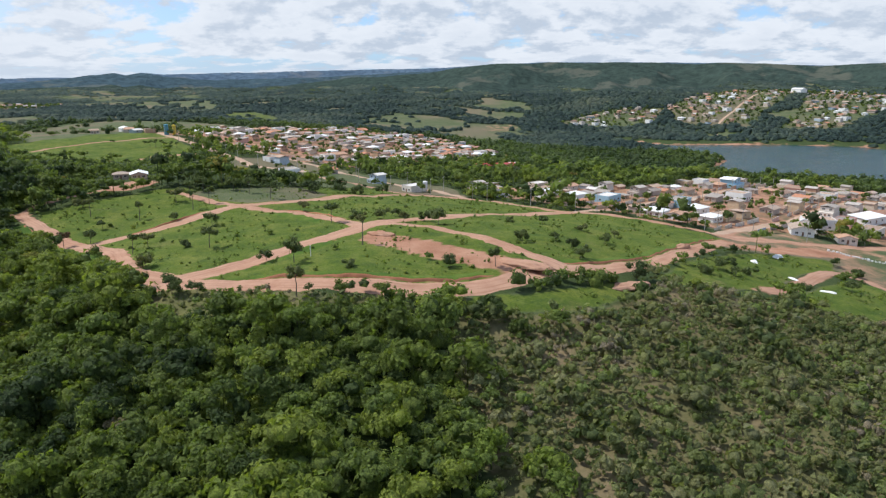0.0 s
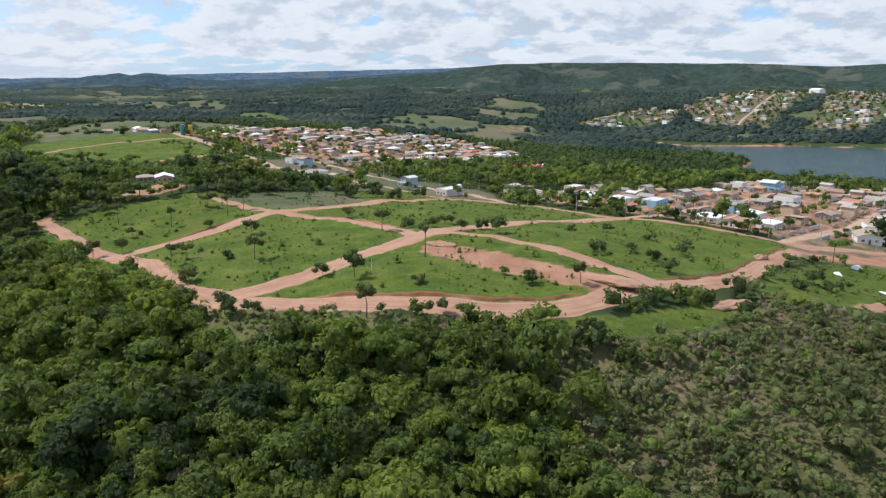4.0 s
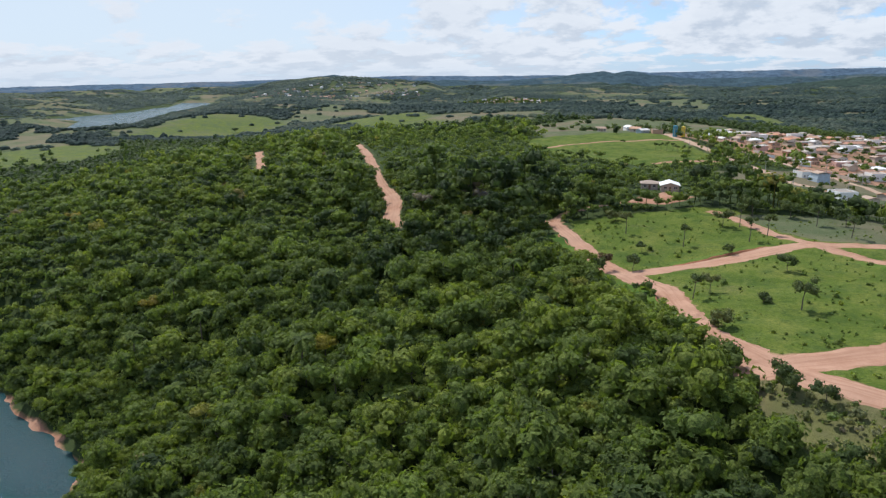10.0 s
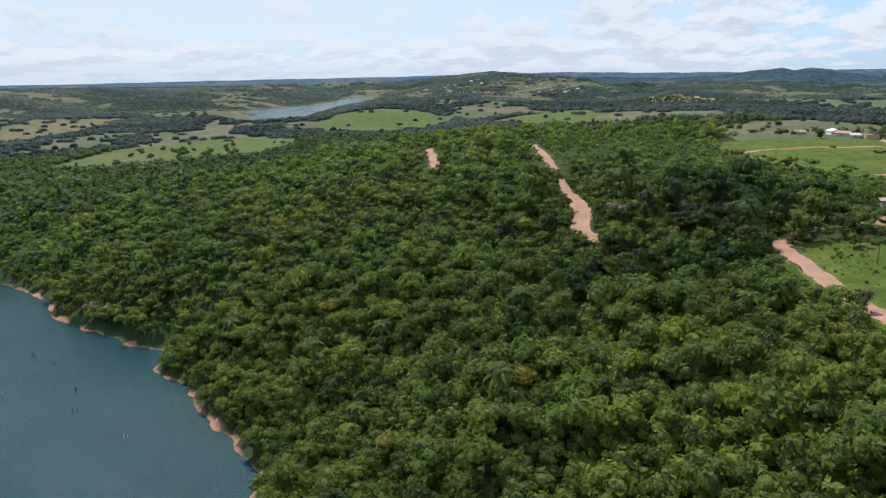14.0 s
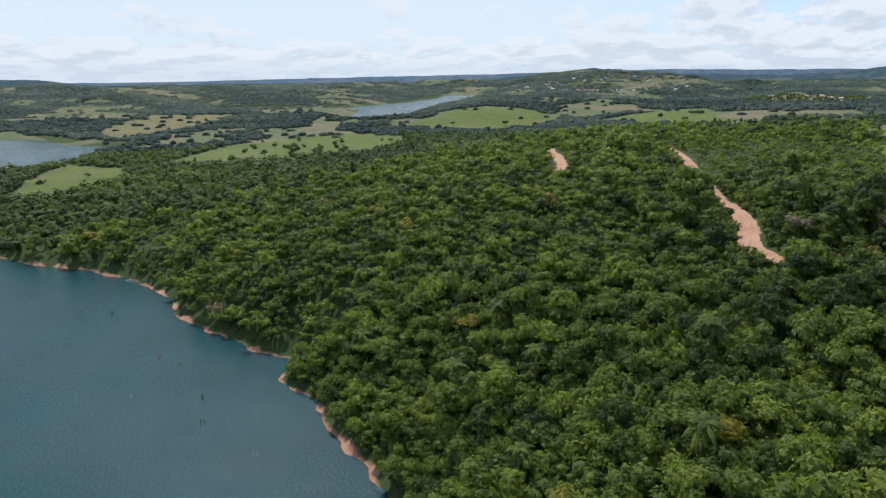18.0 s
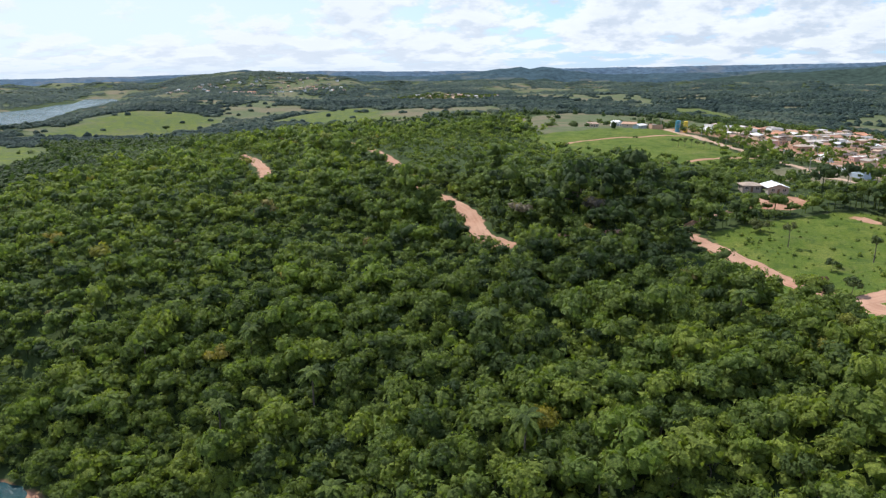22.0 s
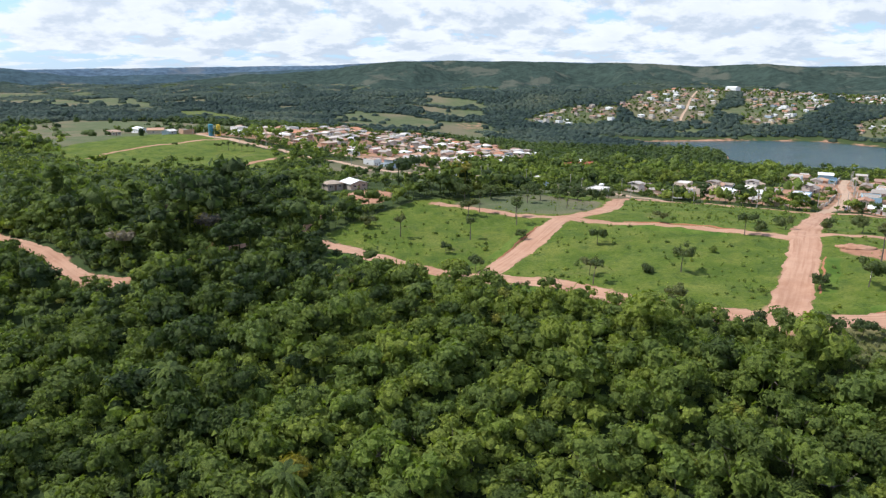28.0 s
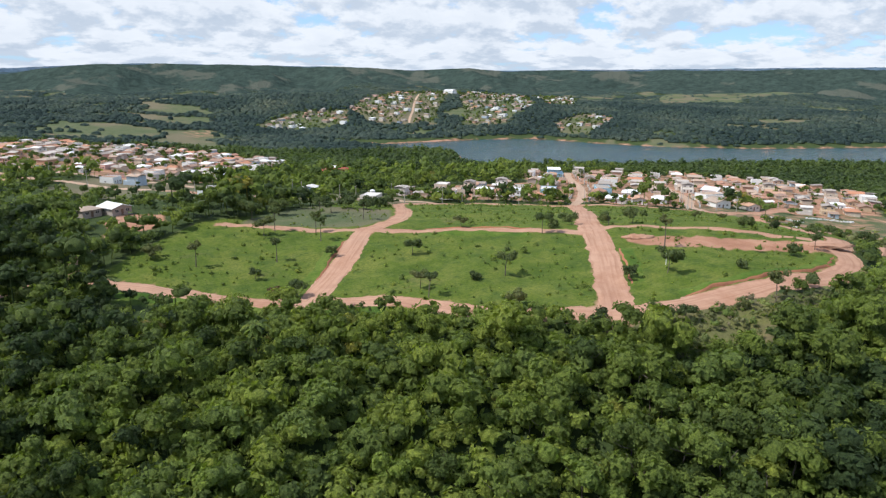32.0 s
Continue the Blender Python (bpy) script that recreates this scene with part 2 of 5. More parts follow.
def dirt_material(name, dark, light):
    mt, N, L, p = material(name, 0.95, 0.1)
    mid, fine, broad = noise_node(N, L, 0.22, 6, 0.65), noise_node(N, L, 2.2, 5, 0.7), noise_node(N, L, 0.035, 3)
    col = ramp(N, L, mid, [(0.3, dark), (0.7, light)])
    col = mix_rgb(N, L, scaled(N, L, broad, 0.0, 0.6), col, (0.48, 0.315, 0.225))
    # wheel ruts along the road
    uv = N.new("ShaderNodeUVMap")
    w = N.new("ShaderNodeTexNoise")
    mp = N.new("ShaderNodeMapping")
    mp.inputs["Scale"].default_value = (9.0, 0.035, 1.0)
    L.new(uv.outputs[0], mp.inputs[0])
    L.new(mp.outputs[0], w.inputs[0])
    w.inputs["Scale"].default_value, w.inputs["Detail"].default_value = 1.0, 3
    col = mix_rgb(N, L, scaled(N, L, w.outputs["Fac"], 0.0, 0.55, 0.45, 0.7), col, tuple(c * 0.78 for c in dark))
    col = mix_rgb(N, L, scaled(N, L, fine, 0.0, 0.3, 0.5, 0.8), col, (0.22, 0.12, 0.08))
    L.new(col, p.inputs["Base Color"])
    bumped(N, L, p, fine, 0.5, 0.08)
    return mt


M_GROUND = ground_material()
M_DIRT = dirt_material("red_dirt", (0.31, 0.155, 0.096), (0.46, 0.270, 0.180))
M_SAND = dirt_material("pale_dirt", (0.38, 0.26, 0.18), (0.50, 0.38, 0.28))


def water_material():
    mt, N, L, p = material("lake_water", 0.12, 0.17)
    p.inputs["IOR"].default_value = 1.33
    n = noise_node(N, L, 0.02, 3)
    L.new(ramp(N, L, n, [(0.3, (0.007, 0.040, 0.047)), (0.7, (0.010, 0.050, 0.058))]), p.inputs["Base Color"])
    wv = noise_node(N, L, 0.9, 4, 0.6)
    L.new(scaled(N, L, noise_node(N, L, 0.011, 4, 0.6), 0.08, 0.24, 0.38, 0.62), p.inputs["Roughness"])
    bumped(N, L, p, wv, 0.8, 0.4)
    return mt


M_WATER = water_material()


# ---- helpers for meshes ----
def part(name, bm, mat, parent=None, label=""):
    me = bpy.data.meshes.new(name)
    bm.to_mesh(me)
    bm.free()
    me.materials.append(mat)
    ob = new(name, me)
    if parent is not None:
        ob.parent = parent
    if label:
        ob["label"] = label
    return ob


def array_mesh(name, V, F, mat, smooth=False, tint=None):
    """A mesh object from arrays of places and of faces with the same number of corners."""
    me = bpy.data.meshes.new(name)
    V, F = np.asarray(V, np.float32), np.asarray(F, np.int32)
    n = F.shape[1]
    me.vertices.add(len(V))
    me.vertices.foreach_set("co", V.ravel())
    me.loops.add(F.size)
    me.loops.foreach_set("vertex_index", F.ravel())
    me.polygons.add(len(F))
    me.polygons.foreach_set("loop_start", np.arange(0, F.size, n, dtype=np.int32))
    me.polygons.foreach_set("use_smooth", np.full(len(F), smooth))
    if tint is not None:
        at = me.attributes.new("tint", "FLOAT", "POINT")
        at.data.foreach_set("value", np.asarray(tint, np.float32))
    me.update(calc_edges=True)
    me.materials.append(mat)
    return new(name, me)


def box(bm, lo, hi):
    vs = [bm.verts.new((x, y, z)) for z in (lo[2], hi[2]) for y in (lo[1], hi[1]) for x in (lo[0], hi[0])]
    for f in ((0, 2, 3, 1), (4, 5, 7, 6), (0, 1, 5, 4), (1, 3, 7, 5), (3, 2, 6, 7), (2, 0, 4, 6)):
        bm.faces.new([vs[i] for i in f])
    return vs


def tube(bm, path, radii, sides=6):
    """A tapered tube through the places of a path."""
    rings = []
    for i, (p, r) in enumerate(zip(path, radii)):
        a, b = Vector(path[max(i - 1, 0)]), Vector(path[min(i + 1, len(path) - 1)])
        q = (b - a).to_track_quat("Z", "Y")
        rings.append([bm.verts.new(Vector(p) + q @ Vector((r * math.cos(k * math.tau / sides), r * math.sin(k * math.tau / sides), 0))) for k in range(sides)])
    for u, v in zip(rings, rings[1:]):
        for k in range(sides):
            bm.faces.new((u[k], u[(k + 1) % sides], v[(k + 1) % sides], v[k]))
    bm.faces.new(rings[0][::-1])
    bm.faces.new(rings[-1])


# ---- the lie of the land ----
SPOTS_FIELDS = [(-83, 283, 54), (-65, 176, 54.4), (-57, 197, 53), (-40, 221, 55.4), (-77, 226, 53.2), (-62, 187, 53.5), (-28, 235, 56), (26, 184, 55), (115, 278, 39), (151, 261, 31), (-109, 251, 49.5),
                (-124, 235, 49), (-162, 275, 50), (28, 293, 48), (-1, 389, 39), (-32, 178, 56), (107, 352, 36),
                (129, 382, 35), (22, 447, 34), (-144, 353, 56), (215, 524, 22), (-242, 624, 54), (-64, 559, 34), (-307, 690, 51), (-195, 390, 51), (-200, 455, 50), (-275, 490, 50)]
SPOTS_WOODS = [(-146, 210, 46), (-197, 188, 36.5), (-169, 154, 32.5), (-10, 132, 47), (23, 126, 44), (73, 137, 40), (-353, 184, 26.5),
               (-281, 194, 28.5), (-200, 156, 30.5), (-148, 177, 39.5), (-122, 176, 44), (-398, 239, 38), (-303, 291, 47.5), (-209, 285, 52.5),
               (-183, 126, 18), (-139, 147, 30.5), (-262, 227, 36), (-263, 153, 21), (-193, 319, 55), (-104, 165, 45.5), (-74, 155, 48),
               (-332, 357, 55.5), (-412, 339, 51.5), (-257, 285, 49.5), (0, 60, 36), (100, 60, 28), (-100, 60, 22), (-60, 0, 18), (-196, 272, 51.5)]
SPOTS_FAR = [(-780, 328, 18), (-776, 298, 18), (-987, 765, 11), (-943, 1559, 38), (689, 1406, 62), (405, 1100, 3), (-1115, 823, 27),
             (-820, 985, 37), (-1210, 1175, 28), (-960, 1060, 16), (-1300, 560, 5), (-900, 560, 16), (-380, 880, 44), (-310, 1200, 34),
             (310, 690, 5), (560, 470, 4), (420, 560, 8), (-620, 640, 26), (-470, 470, 50), (0, 900, 18), (-470, 250, 30), (-640, 380, 27),
             (620, 1180, 32), (300, 1268, 14), (690, 960, 22), (500, 1220, 34), (900, 1250, 45), (900, 850, 20), (1200, 700, 25), (0, 1300, 25), (-650, 180, 14)]


def spline_surface(spots, soft=0.04):
    P = np.array(spots, float)
    n, X = len(P), P[:, :2] / 100

    def u(a, b):
        r2 = ((a[:, None] - b[None]) ** 2).sum(2)
        return 0.5 * r2 * np.log(r2 + 1e-9)

    A = np.zeros((n + 3, n + 3))
    A[:n, :n] = u(X, X) + np.eye(n) * soft
    A[:n, n], A[:n, n + 1:], A[n, :n], A[n + 1:, :n] = 1, X, 1, X.T
    w = np.linalg.solve(A, np.r_[P[:, 2], 0, 0, 0])

    def surface(x, y):
        q = np.stack([x, y], 1) / 100
        return u(q, X) @ w[:n] + w[n] + q @ w[n + 1:]

    return surface


land = spline_surface(SPOTS_FIELDS + SPOTS_WOODS + SPOTS_FAR)

LAKE_NEAR = [(-980, -200), (-640, 30), (-543, 74), (-514, 97), (-476, 116), (-435, 124), (-411, 120), (-387, 125), (-352, 135), (-338, 143), (-323, 132), (-303, 135),
             (-279, 132), (-257, 131), (-234, 128), (-205, 100), (-190, 50), (-200, -60), (-300, -300), (-900, -500)]
LAKE_WEST = [(-1330, 100), (-1310, 150), (-1230, 160), (-1180, 189), (-1157, 221), (-1122, 205), (-1100, 178), (-993, 149), (-964, 110), (-950, 60), (-980, -200), (-1500, -300), (-1700, 50)]
LAKE_FAR = [(-1303, 700), (-1420, 707), (-1520, 770), (-1640, 852), (-1731, 853), (-1805, 939), (-1835, 1030), (-1890, 1140), (-2010, 1270), (-2015, 1315), (-2245, 1520), (-2216, 1590),
            (-2038, 1492), (-1891, 1306), (-1796, 1222), (-1682, 1065), (-1609, 1025), (-1490, 890), (-1344, 760)]
LAKE_FAR_ARM = [(-1660, 850), (-1760, 790), (-1800, 730), (-1850, 650), (-1910, 560), (-1940, 570), (-1900, 660), (-1850, 760), (-1780, 860), (-1700, 880)]
LAKE_EAST = [(279, 1095), (330, 1040), (380, 1040), (500, 1030), (588, 1000), (625, 880), (675, 790), (780, 700), (960, 618), (1300, 500), (1300, 420), (900, 500), (760, 510),
             (500, 632), (400, 672), (372, 690), (308, 716), (300, 780), (345, 860), (323, 975)]
LAKES = (LAKE_NEAR, LAKE_WEST, LAKE_FAR, LAKE_FAR_ARM, LAKE_EAST)


def edge_distance(x, y, poly, closed=True):
    """How far places lie from a line through points; negative inside a closed one."""
    P = np.array(poly, float)
    Q = np.roll(P, -1, 0) if closed else P[1:]
    P = P if closed else P[:-1]
    best, inside = np.full(x.shape, 1e18), np.zeros(x.shape, bool)
    for (ax, ay), (bx, by) in zip(P, Q):
        dx, dy = bx - ax, by - ay
        s = np.clip(((x - ax) * dx + (y - ay) * dy) / (dx * dx + dy * dy), 0, 1)
        best = np.minimum(best, (x - ax - s * dx) ** 2 + (y - ay - s * dy) ** 2)
        if closed and dy:
            inside ^= ((ay > y) != (by > y)) & (x < ax + (y - ay) / dy * dx)
    d = np.sqrt(best)
    return np.where(inside, -d, d) if closed else d


def smooth01(v, a, b):
    s = np.clip((v - a) / (b - a), 0, 1)
    return s * s * (3 - 2 * s)


def waves(x, y, size, seed):
    """Soft rolling noise of about the given size, -1 to 1."""
    rng = np.random.default_rng(seed)
    out = 0
    for k in range(9):
        a, f = rng.uniform(0, math.tau), math.tau / size * rng.uniform(0.5, 1.7)
        out = out + np.sin((x * math.cos(a) + y * math.sin(a)) * f + rng.uniform(0, math.tau)) / 3.6
    return np.clip(out, -1, 1)


# skyline seen from the middle of the place: degrees west of +y, slope above the level
SKY_AZ = [-180, -100, -65, -59, -50, -42, -37, -34.5, -30, -27, -23, -15, -10, -6, -3, 0, 6, 12, 16, 20, 21.6, 22.6, 23.4, 24.4, 26, 33, 40, 43, 44.7, 47, 53, 61, 70, 80, 84, 86, 100, 180]
SKY_EL = [9, 10, 13, 12, 9, 7, 5, 8, 5, 7, 10, 12, 13, 10, 6, 3, 1, -2, -3, -5, -2, -6, -2, -6, -9, -10, -9, -12, -7, -13, -17, -20, -23, -27, -25, -20, -15, 9]
HUB = (-120.0, 110.0)


# ridges of the middle distance: headings, slope of the crest, distance, depth before and behind
RIDGES = [((33, 37, 42, 46, 50, 54), (-60, -22, -14, -9, -16, -60), 2900, 620, 300),
          ((-2, 2, 6, 11, 16, 19), (-60, -25, -27, -33, -42, -70), 2700, 420, 260),
          ((-24, -19, -12, -7, -3), (-70, -42, -38, -44, -70), 2150, 360, 300),
          ((-8, -4, 0, 5, 9), (-80, -52, -48, -55, -80), 1950, 260, 260),
          ((-36, -30, -25, -20), (-60, -22, -22, -60), 2700, 500, 300),
          ((-66, -58, -50, -43), (-45, -30, -34, -60), 2400, 520, 300),
          ((17, 21, 26, 31, 35), (-60, -36, -30, -34, -60), 2600, 500, 300),
          ((56, 62, 70, 76), (-80, -52, -50, -80), 2500, 420, 300),
          ((72, 78, 86, 100), (-80, -46, -38, -34), 2900, 600, 300)]


def heading_of(x, y):
    return np.degrees(np.arctan2(-(x - HUB[0]), y - HUB[1]))


def height(x, y):
    x, y = np.asarray(x, float), np.asarray(y, float)
    shape = x.shape
    x, y = x.ravel(), y.ravel()
    r, az = np.hypot(x - HUB[0], y - HUB[1]), heading_of(x, y)
    far = 13 + 15 * smooth01(r, 1600, 3300) + 12 * waves(x, y, 900, 5) + 7 * waves(x, y, 330, 6) + 4 * waves(x, y, 150, 16)
    for k, (A, E, rc, front, back) in enumerate(RIDGES):
        rr = rc * (1 + 0.05 * waves(x, y, 1100, 40 + k))
        top = 105 + np.interp(az, A, E) / 1254.0 * rr + 7 * waves(x, y, 420, 50 + k) + 3 * waves(x, y, 130, 60 + k)
        u = r - rr
        far = far + np.maximum(top - far, 0) * np.exp(-(u / np.where(u < 0, front, back)) ** 2)
    far = np.where(r > 3200, np.minimum(far, 105 - 34 / 1254.0 * r), far)
    far = np.maximum(far, 2.0)
    w = smooth01(r, 1450, 2100)
    z = land(x, y)
    z = np.where(r < 1400, np.maximum(z, 4.0), np.clip(z, 4.0, 70.0)) * (1 - w) + far * w
    z = z + 0.5 * waves(x, y, 45, 8) + 0.25 * waves(x, y, 14, 9)
    for lake in LAKES:
        slope = 0.6 if lake is LAKE_NEAR else 0.16
        d = edge_distance(x, y, lake) + 1.3 * waves(x, y, 22, 12) + 0.6 * waves(x, y, 8, 13)
        z = np.minimum(z, np.where(d > 0, slope * d, np.maximum(d * 0.3, -3.5)))
    return z.reshape(shape)


def axis(mid, half, step, reach):
    c = list(np.arange(0, half, step))
    while c[-1] < reach:
        step *= 1.042
        c.append(c[-1] + step)
    c = np.array(c)
    return mid + np.concatenate([-c[:0:-1], c])


def finer(c, a, b, step):
    """The same lines, closer together between a and b."""
    return np.concatenate([c[c < a], np.arange(a, b, step), c[c >= b]])


GX = finer(finer(axis(-130.0, 330.0, 3.2, 4880.0), -2300.0, -1240.0, 24.0), 520.0, 1300.0, 18.0)
GY = finer(axis(240.0, 250.0, 3.2, 4880.0), 640.0, 1660.0, 20.0)
GRID_X, GRID_Y = np.meshgrid(GX, GY)
GRID_Z = height(GRID_X, GRID_Y)


def ground_z(x, y):
    """The height of the built ground sheet itself."""
    x, y = np.asarray(x, float), np.asarray(y, float)
    i, j = np.clip(np.searchsorted(GX, x) - 1, 0, len(GX) - 2), np.clip(np.searchsorted(GY, y) - 1, 0, len(GY) - 2)
    u, v = (x - GX[i]) / (GX[i + 1] - GX[i]), (y - GY[j]) / (GY[j + 1] - GY[j])
    return (GRID_Z[j, i] * (1 - u) + GRID_Z[j, i + 1] * u) * (1 - v) + (GRID_Z[j + 1, i] * (1 - u) + GRID_Z[j + 1, i + 1] * u) * v


# ---- roads: middle lines ----
ROADS = {}
ROADS["ring"] = ([(-170, 280), (-160, 271), (-150, 261), (-140, 251), (-130, 241), (-120, 234), (-110, 227), (-101, 213), (-93, 200), (-84, 190), (-75, 183)], 6.2)
ROADS["front"] = ([(-75, 183), (-64, 177.5), (-52, 174.5), (-38, 172.5), (-22, 170.5), (-8, 168.5), (4, 170), (15, 175), (25, 183.5), (36, 189), (51, 198), (62, 210), (73, 224), (86, 242), (99, 260), (117, 286)], 7.8)
ROADS["avenue"] = ([(-75, 177.5), (-66.5, 186.5), (-57, 197.5), (-47, 209), (-37.5, 220.5), (-27, 234), (-16, 248), (-2, 263), (13, 280), (28, 297), (53, 327), (62, 338)], 8.8)
ROADS["diagonal"] = ([(-124, 236), (-112, 249), (-100, 264), (-91, 275), (-83, 284), (-66, 295), (-51, 315), (-38, 340), (-24, 368), (-14, 384)], 7.0)
ROADS["middle"] = ([(-122, 317), (-112, 310), (-98, 297), (-83, 284), (-66, 275), (-50, 262), (-38, 249), (-28, 236)], 5.2)
ROADS["loop"] = ([(-28, 236), (-15, 237), (-1, 232), (9, 221), (17, 210), (25, 199), (33, 190)], 4.6)
ROADS["upper"] = ([(-110, 470), (-84, 445), (-55, 420), (-32, 396), (-14, 386), (14, 386), (38, 362), (54, 343), (72, 337), (88, 329), (107, 316), (120, 300), (140, 304), (170, 312), (205, 318), (260, 330)], 7.2)
ROADS["south_lane"] = ([(96, 204), (108, 214), (121, 229), (136, 247), (150, 259), (158, 250), (162, 238), (176, 226)], 6.0)
ROADS["wood_track"] = ([(-420, 438), (-376, 398), (-338, 363), (-312, 338), (-298, 324), (-282, 310), (-265, 296), (-252, 284), (-244, 274), (-236, 263), (-222, 254)], 6.5)
ROADS["wood_track_short"] = ([(-470, 388), (-444, 366), (-415, 344), (-389, 323), (-378, 312)], 6.0)
ROADS["yard_lane"] = ([(-222, 254), (-210, 264), (-196, 272), (-180, 281), (-170, 280), (-172, 290), (-166, 303), (-157, 322), (-150, 345)], 2.7)
ROADS["town_road"] = ([(-262, 650), (-242, 624), (-216, 594), (-191, 566), (-152, 520), (-128, 480), (-110, 470)], 7.0)
ROADS["town_street"] = ([(-180, 596), (-150, 572), (-129, 554), (-108, 538), (-83, 509), (-52, 465), (-27, 436), (-2, 414), (14, 386)], 6.5)
ROADS["pasture_lane"] = ([(-207, 482), (-201, 498), (-193, 515), (-182, 530), (-172, 540)], 4.0)
ROADS["far_road"] = ([(640, 1450), (602, 1400), (550, 1325), (505, 1255), (450, 1173), (417, 1091)], 4.5)
ROADS["hill_road"] = ([(-880, 1440), (-905, 1490), (-940, 1560), (-985, 1650)], 9.0)
ROADS["ridge_lane"] = ([(-300, 512), (-293, 535), (-280, 558), (-252, 586), (-230, 606)], 3.5)
ROADS["east_street"] = ([(117, 300), (146, 332), (176, 357), (220, 409), (283, 477)], 6.0)
ROADS["north_street"] = ([(62, 338), (101, 373), (125, 398), (153, 430), (200, 490), (270, 568)], 6.0)


# how much wider or narrower a road is at its first and last end
SPLAY = {"ring": (0.95, 1.45), "front": (1.12, 1.0), "diagonal": (1.2, 0.85), "avenue": (1.12, 0.95), "loop": (1.0, 1.6), "wood_track": (0.7, 1.3)}


def road_strip(name, pts, width, mat, lift=0.10):
    P = [Vector((*p, 0)) for p in pts]
    line = []
    for i in range(len(P) - 1):
        a, b, c, d = P[max(i - 1, 0)], P[i], P[i + 1], P[min(i + 2, len(P) - 1)]
        n = max(2, int((c - b).length / 1.6))
        for k in range(n):
            t = k / n
            line.append(0.5 * ((2 * b) + (c - a) * t + (2 * a - 5 * b + 4 * c - d) * t * t + (3 * b - a - 3 * c + d) * t ** 3))
    line.append(P[-1])
    C = np.array([(p.x, p.y) for p in line])
    T = np.gradient(C, axis=0)
    T /= np.linalg.norm(T, axis=1)[:, None]
    Nn = np.stack([-T[:, 1], T[:, 0]], 1)
    s = np.r_[0, np.cumsum(np.linalg.norm(np.diff(C, axis=0), axis=1))]
    cols = np.linspace(-1, 1, 9)
    seed = len(name) * 7 + int(abs(pts[0][0]))
    V, UV = [], []
    half = width / 2 * np.interp(s, (0, s[-1]), SPLAY.get(name, (1, 1)))
    for k, c in enumerate(cols):
        edge = 1 + (0.16 * waves(s, s * 0 + c * 40, 17, seed) + 0.09 * waves(s, s * 0 + c * 90, 5, seed + 1)) * abs(c)
        xy = C + Nn * (c * half * edge)[:, None]
        z = ground_z(xy[:, 0], xy[:, 1]) + lift * (1 - abs(c) ** 6 * 1.6)
        V.append(np.c_[xy, z])
        UV.append(np.c_[np.full(len(s), k / 8), s])
    V, UV = np.stack(V, 1), np.stack(UV, 1)
    n, m = V.shape[:2]
    idx = np.arange(n * m).reshape(n, m)
    F = np.stack([idx[:-1, :-1], idx[:-1, 1:], idx[1:, 1:], idx[1:, :-1]], -1).reshape(-1, 4)[:, ::-1]
    ob = array_mesh("road", V.reshape(-1, 3), F, mat, True)
    uv = ob.data.uv_layers.new(name="UVMap")
    uv.data.foreach_set("uv", UV.reshape(-1, 2)[F.ravel()].astype(np.float32).ravel())
    tagged(ob, "unpaved road of red compacted earth with wheel ruts", "road", kind="structure")
    return ob


# ---- what covers the land ----
FIELDS = [(-165, 284), (-150, 257), (-128, 236), (-112, 226), (-98, 207), (-88, 193), (-66, 176), (-42, 171), (-10, 167), (12, 172), (28, 183), (52, 197), (75, 223),
          (120, 288), (90, 331), (58, 348), (20, 390), (-14, 388), (-38, 396), (-72, 350), (-100, 330), (-128, 322), (-146, 306)]
FIELD_EAST = [(60, 193), (78, 221), (113, 262), (135, 278), (160, 282), (150, 262), (128, 244), (100, 208), (80, 196)]
FIELD_SOUTH = [(106, 204), (130, 232), (152, 248), (168, 228), (150, 200), (118, 190)]
VERGE = [(5, 166), (25, 171), (50, 186), (60, 190), (48, 176), (36, 163), (15, 158), (4, 160)]
VERGE_FORK = [(-74, 179), (-40, 168), (-12, 164), (-18, 158), (-45, 157), (-62, 155), (-73, 161)]
VERGE_RING = [(-160, 266), (-136, 242), (-118, 226), (-102, 207), (-110, 206), (-128, 224), (-152, 250), (-168, 262)]
PASTURE_NORTH = [(-338, 540), (-318, 596), (-300, 640), (-262, 645), (-235, 612), (-193, 552), (-172, 530), (-184, 500), (-196, 466), (-242, 468), (-290, 490)]
PASTURE_RIDGE = [(-325, 560), (-345, 590), (-447, 696), (-470, 812), (-450, 980), (-322, 960), (-225, 870), (-228, 760), (-245, 690), (-285, 640)]
PASTURE_WEST = [(-820, 215), (-846, 211), (-930, 275), (-1000, 326), (-1023, 371), (-1000, 400), (-1032, 472), (-1030, 515), (-950, 530), (-883, 521), (-800, 460), (-756, 424), (-722, 361), (-734, 296), (-761, 252)]
PASTURE_HILLS = [[(-1091, 626), (-1124, 700), (-1170, 790), (-1190, 880), (-1100, 915), (-985, 890), (-930, 792), (-960, 700), (-1020, 640)],
                 [(-860, 840), (-890, 930), (-930, 1080), (-800, 1000), (-690, 900), (-600, 850), (-700, 790)],
                 [(-1015, 892), (-1184, 1079), (-1226, 1234), (-1068, 1137), (-916, 898)],
                 [(-384, 1242), (-336, 1295), (-249, 1139), (-250, 1040), (-331, 1108)],
                 [(1300, 1330), (1620, 1640), (2050, 1760), (2280, 1500), (1750, 1270), (1480, 1300)],
                 [(-1344, 229), (-1524, 294), (-1700, 390), (-1620, 560), (-1357, 390), (-1273, 315), (-1207, 230)]]
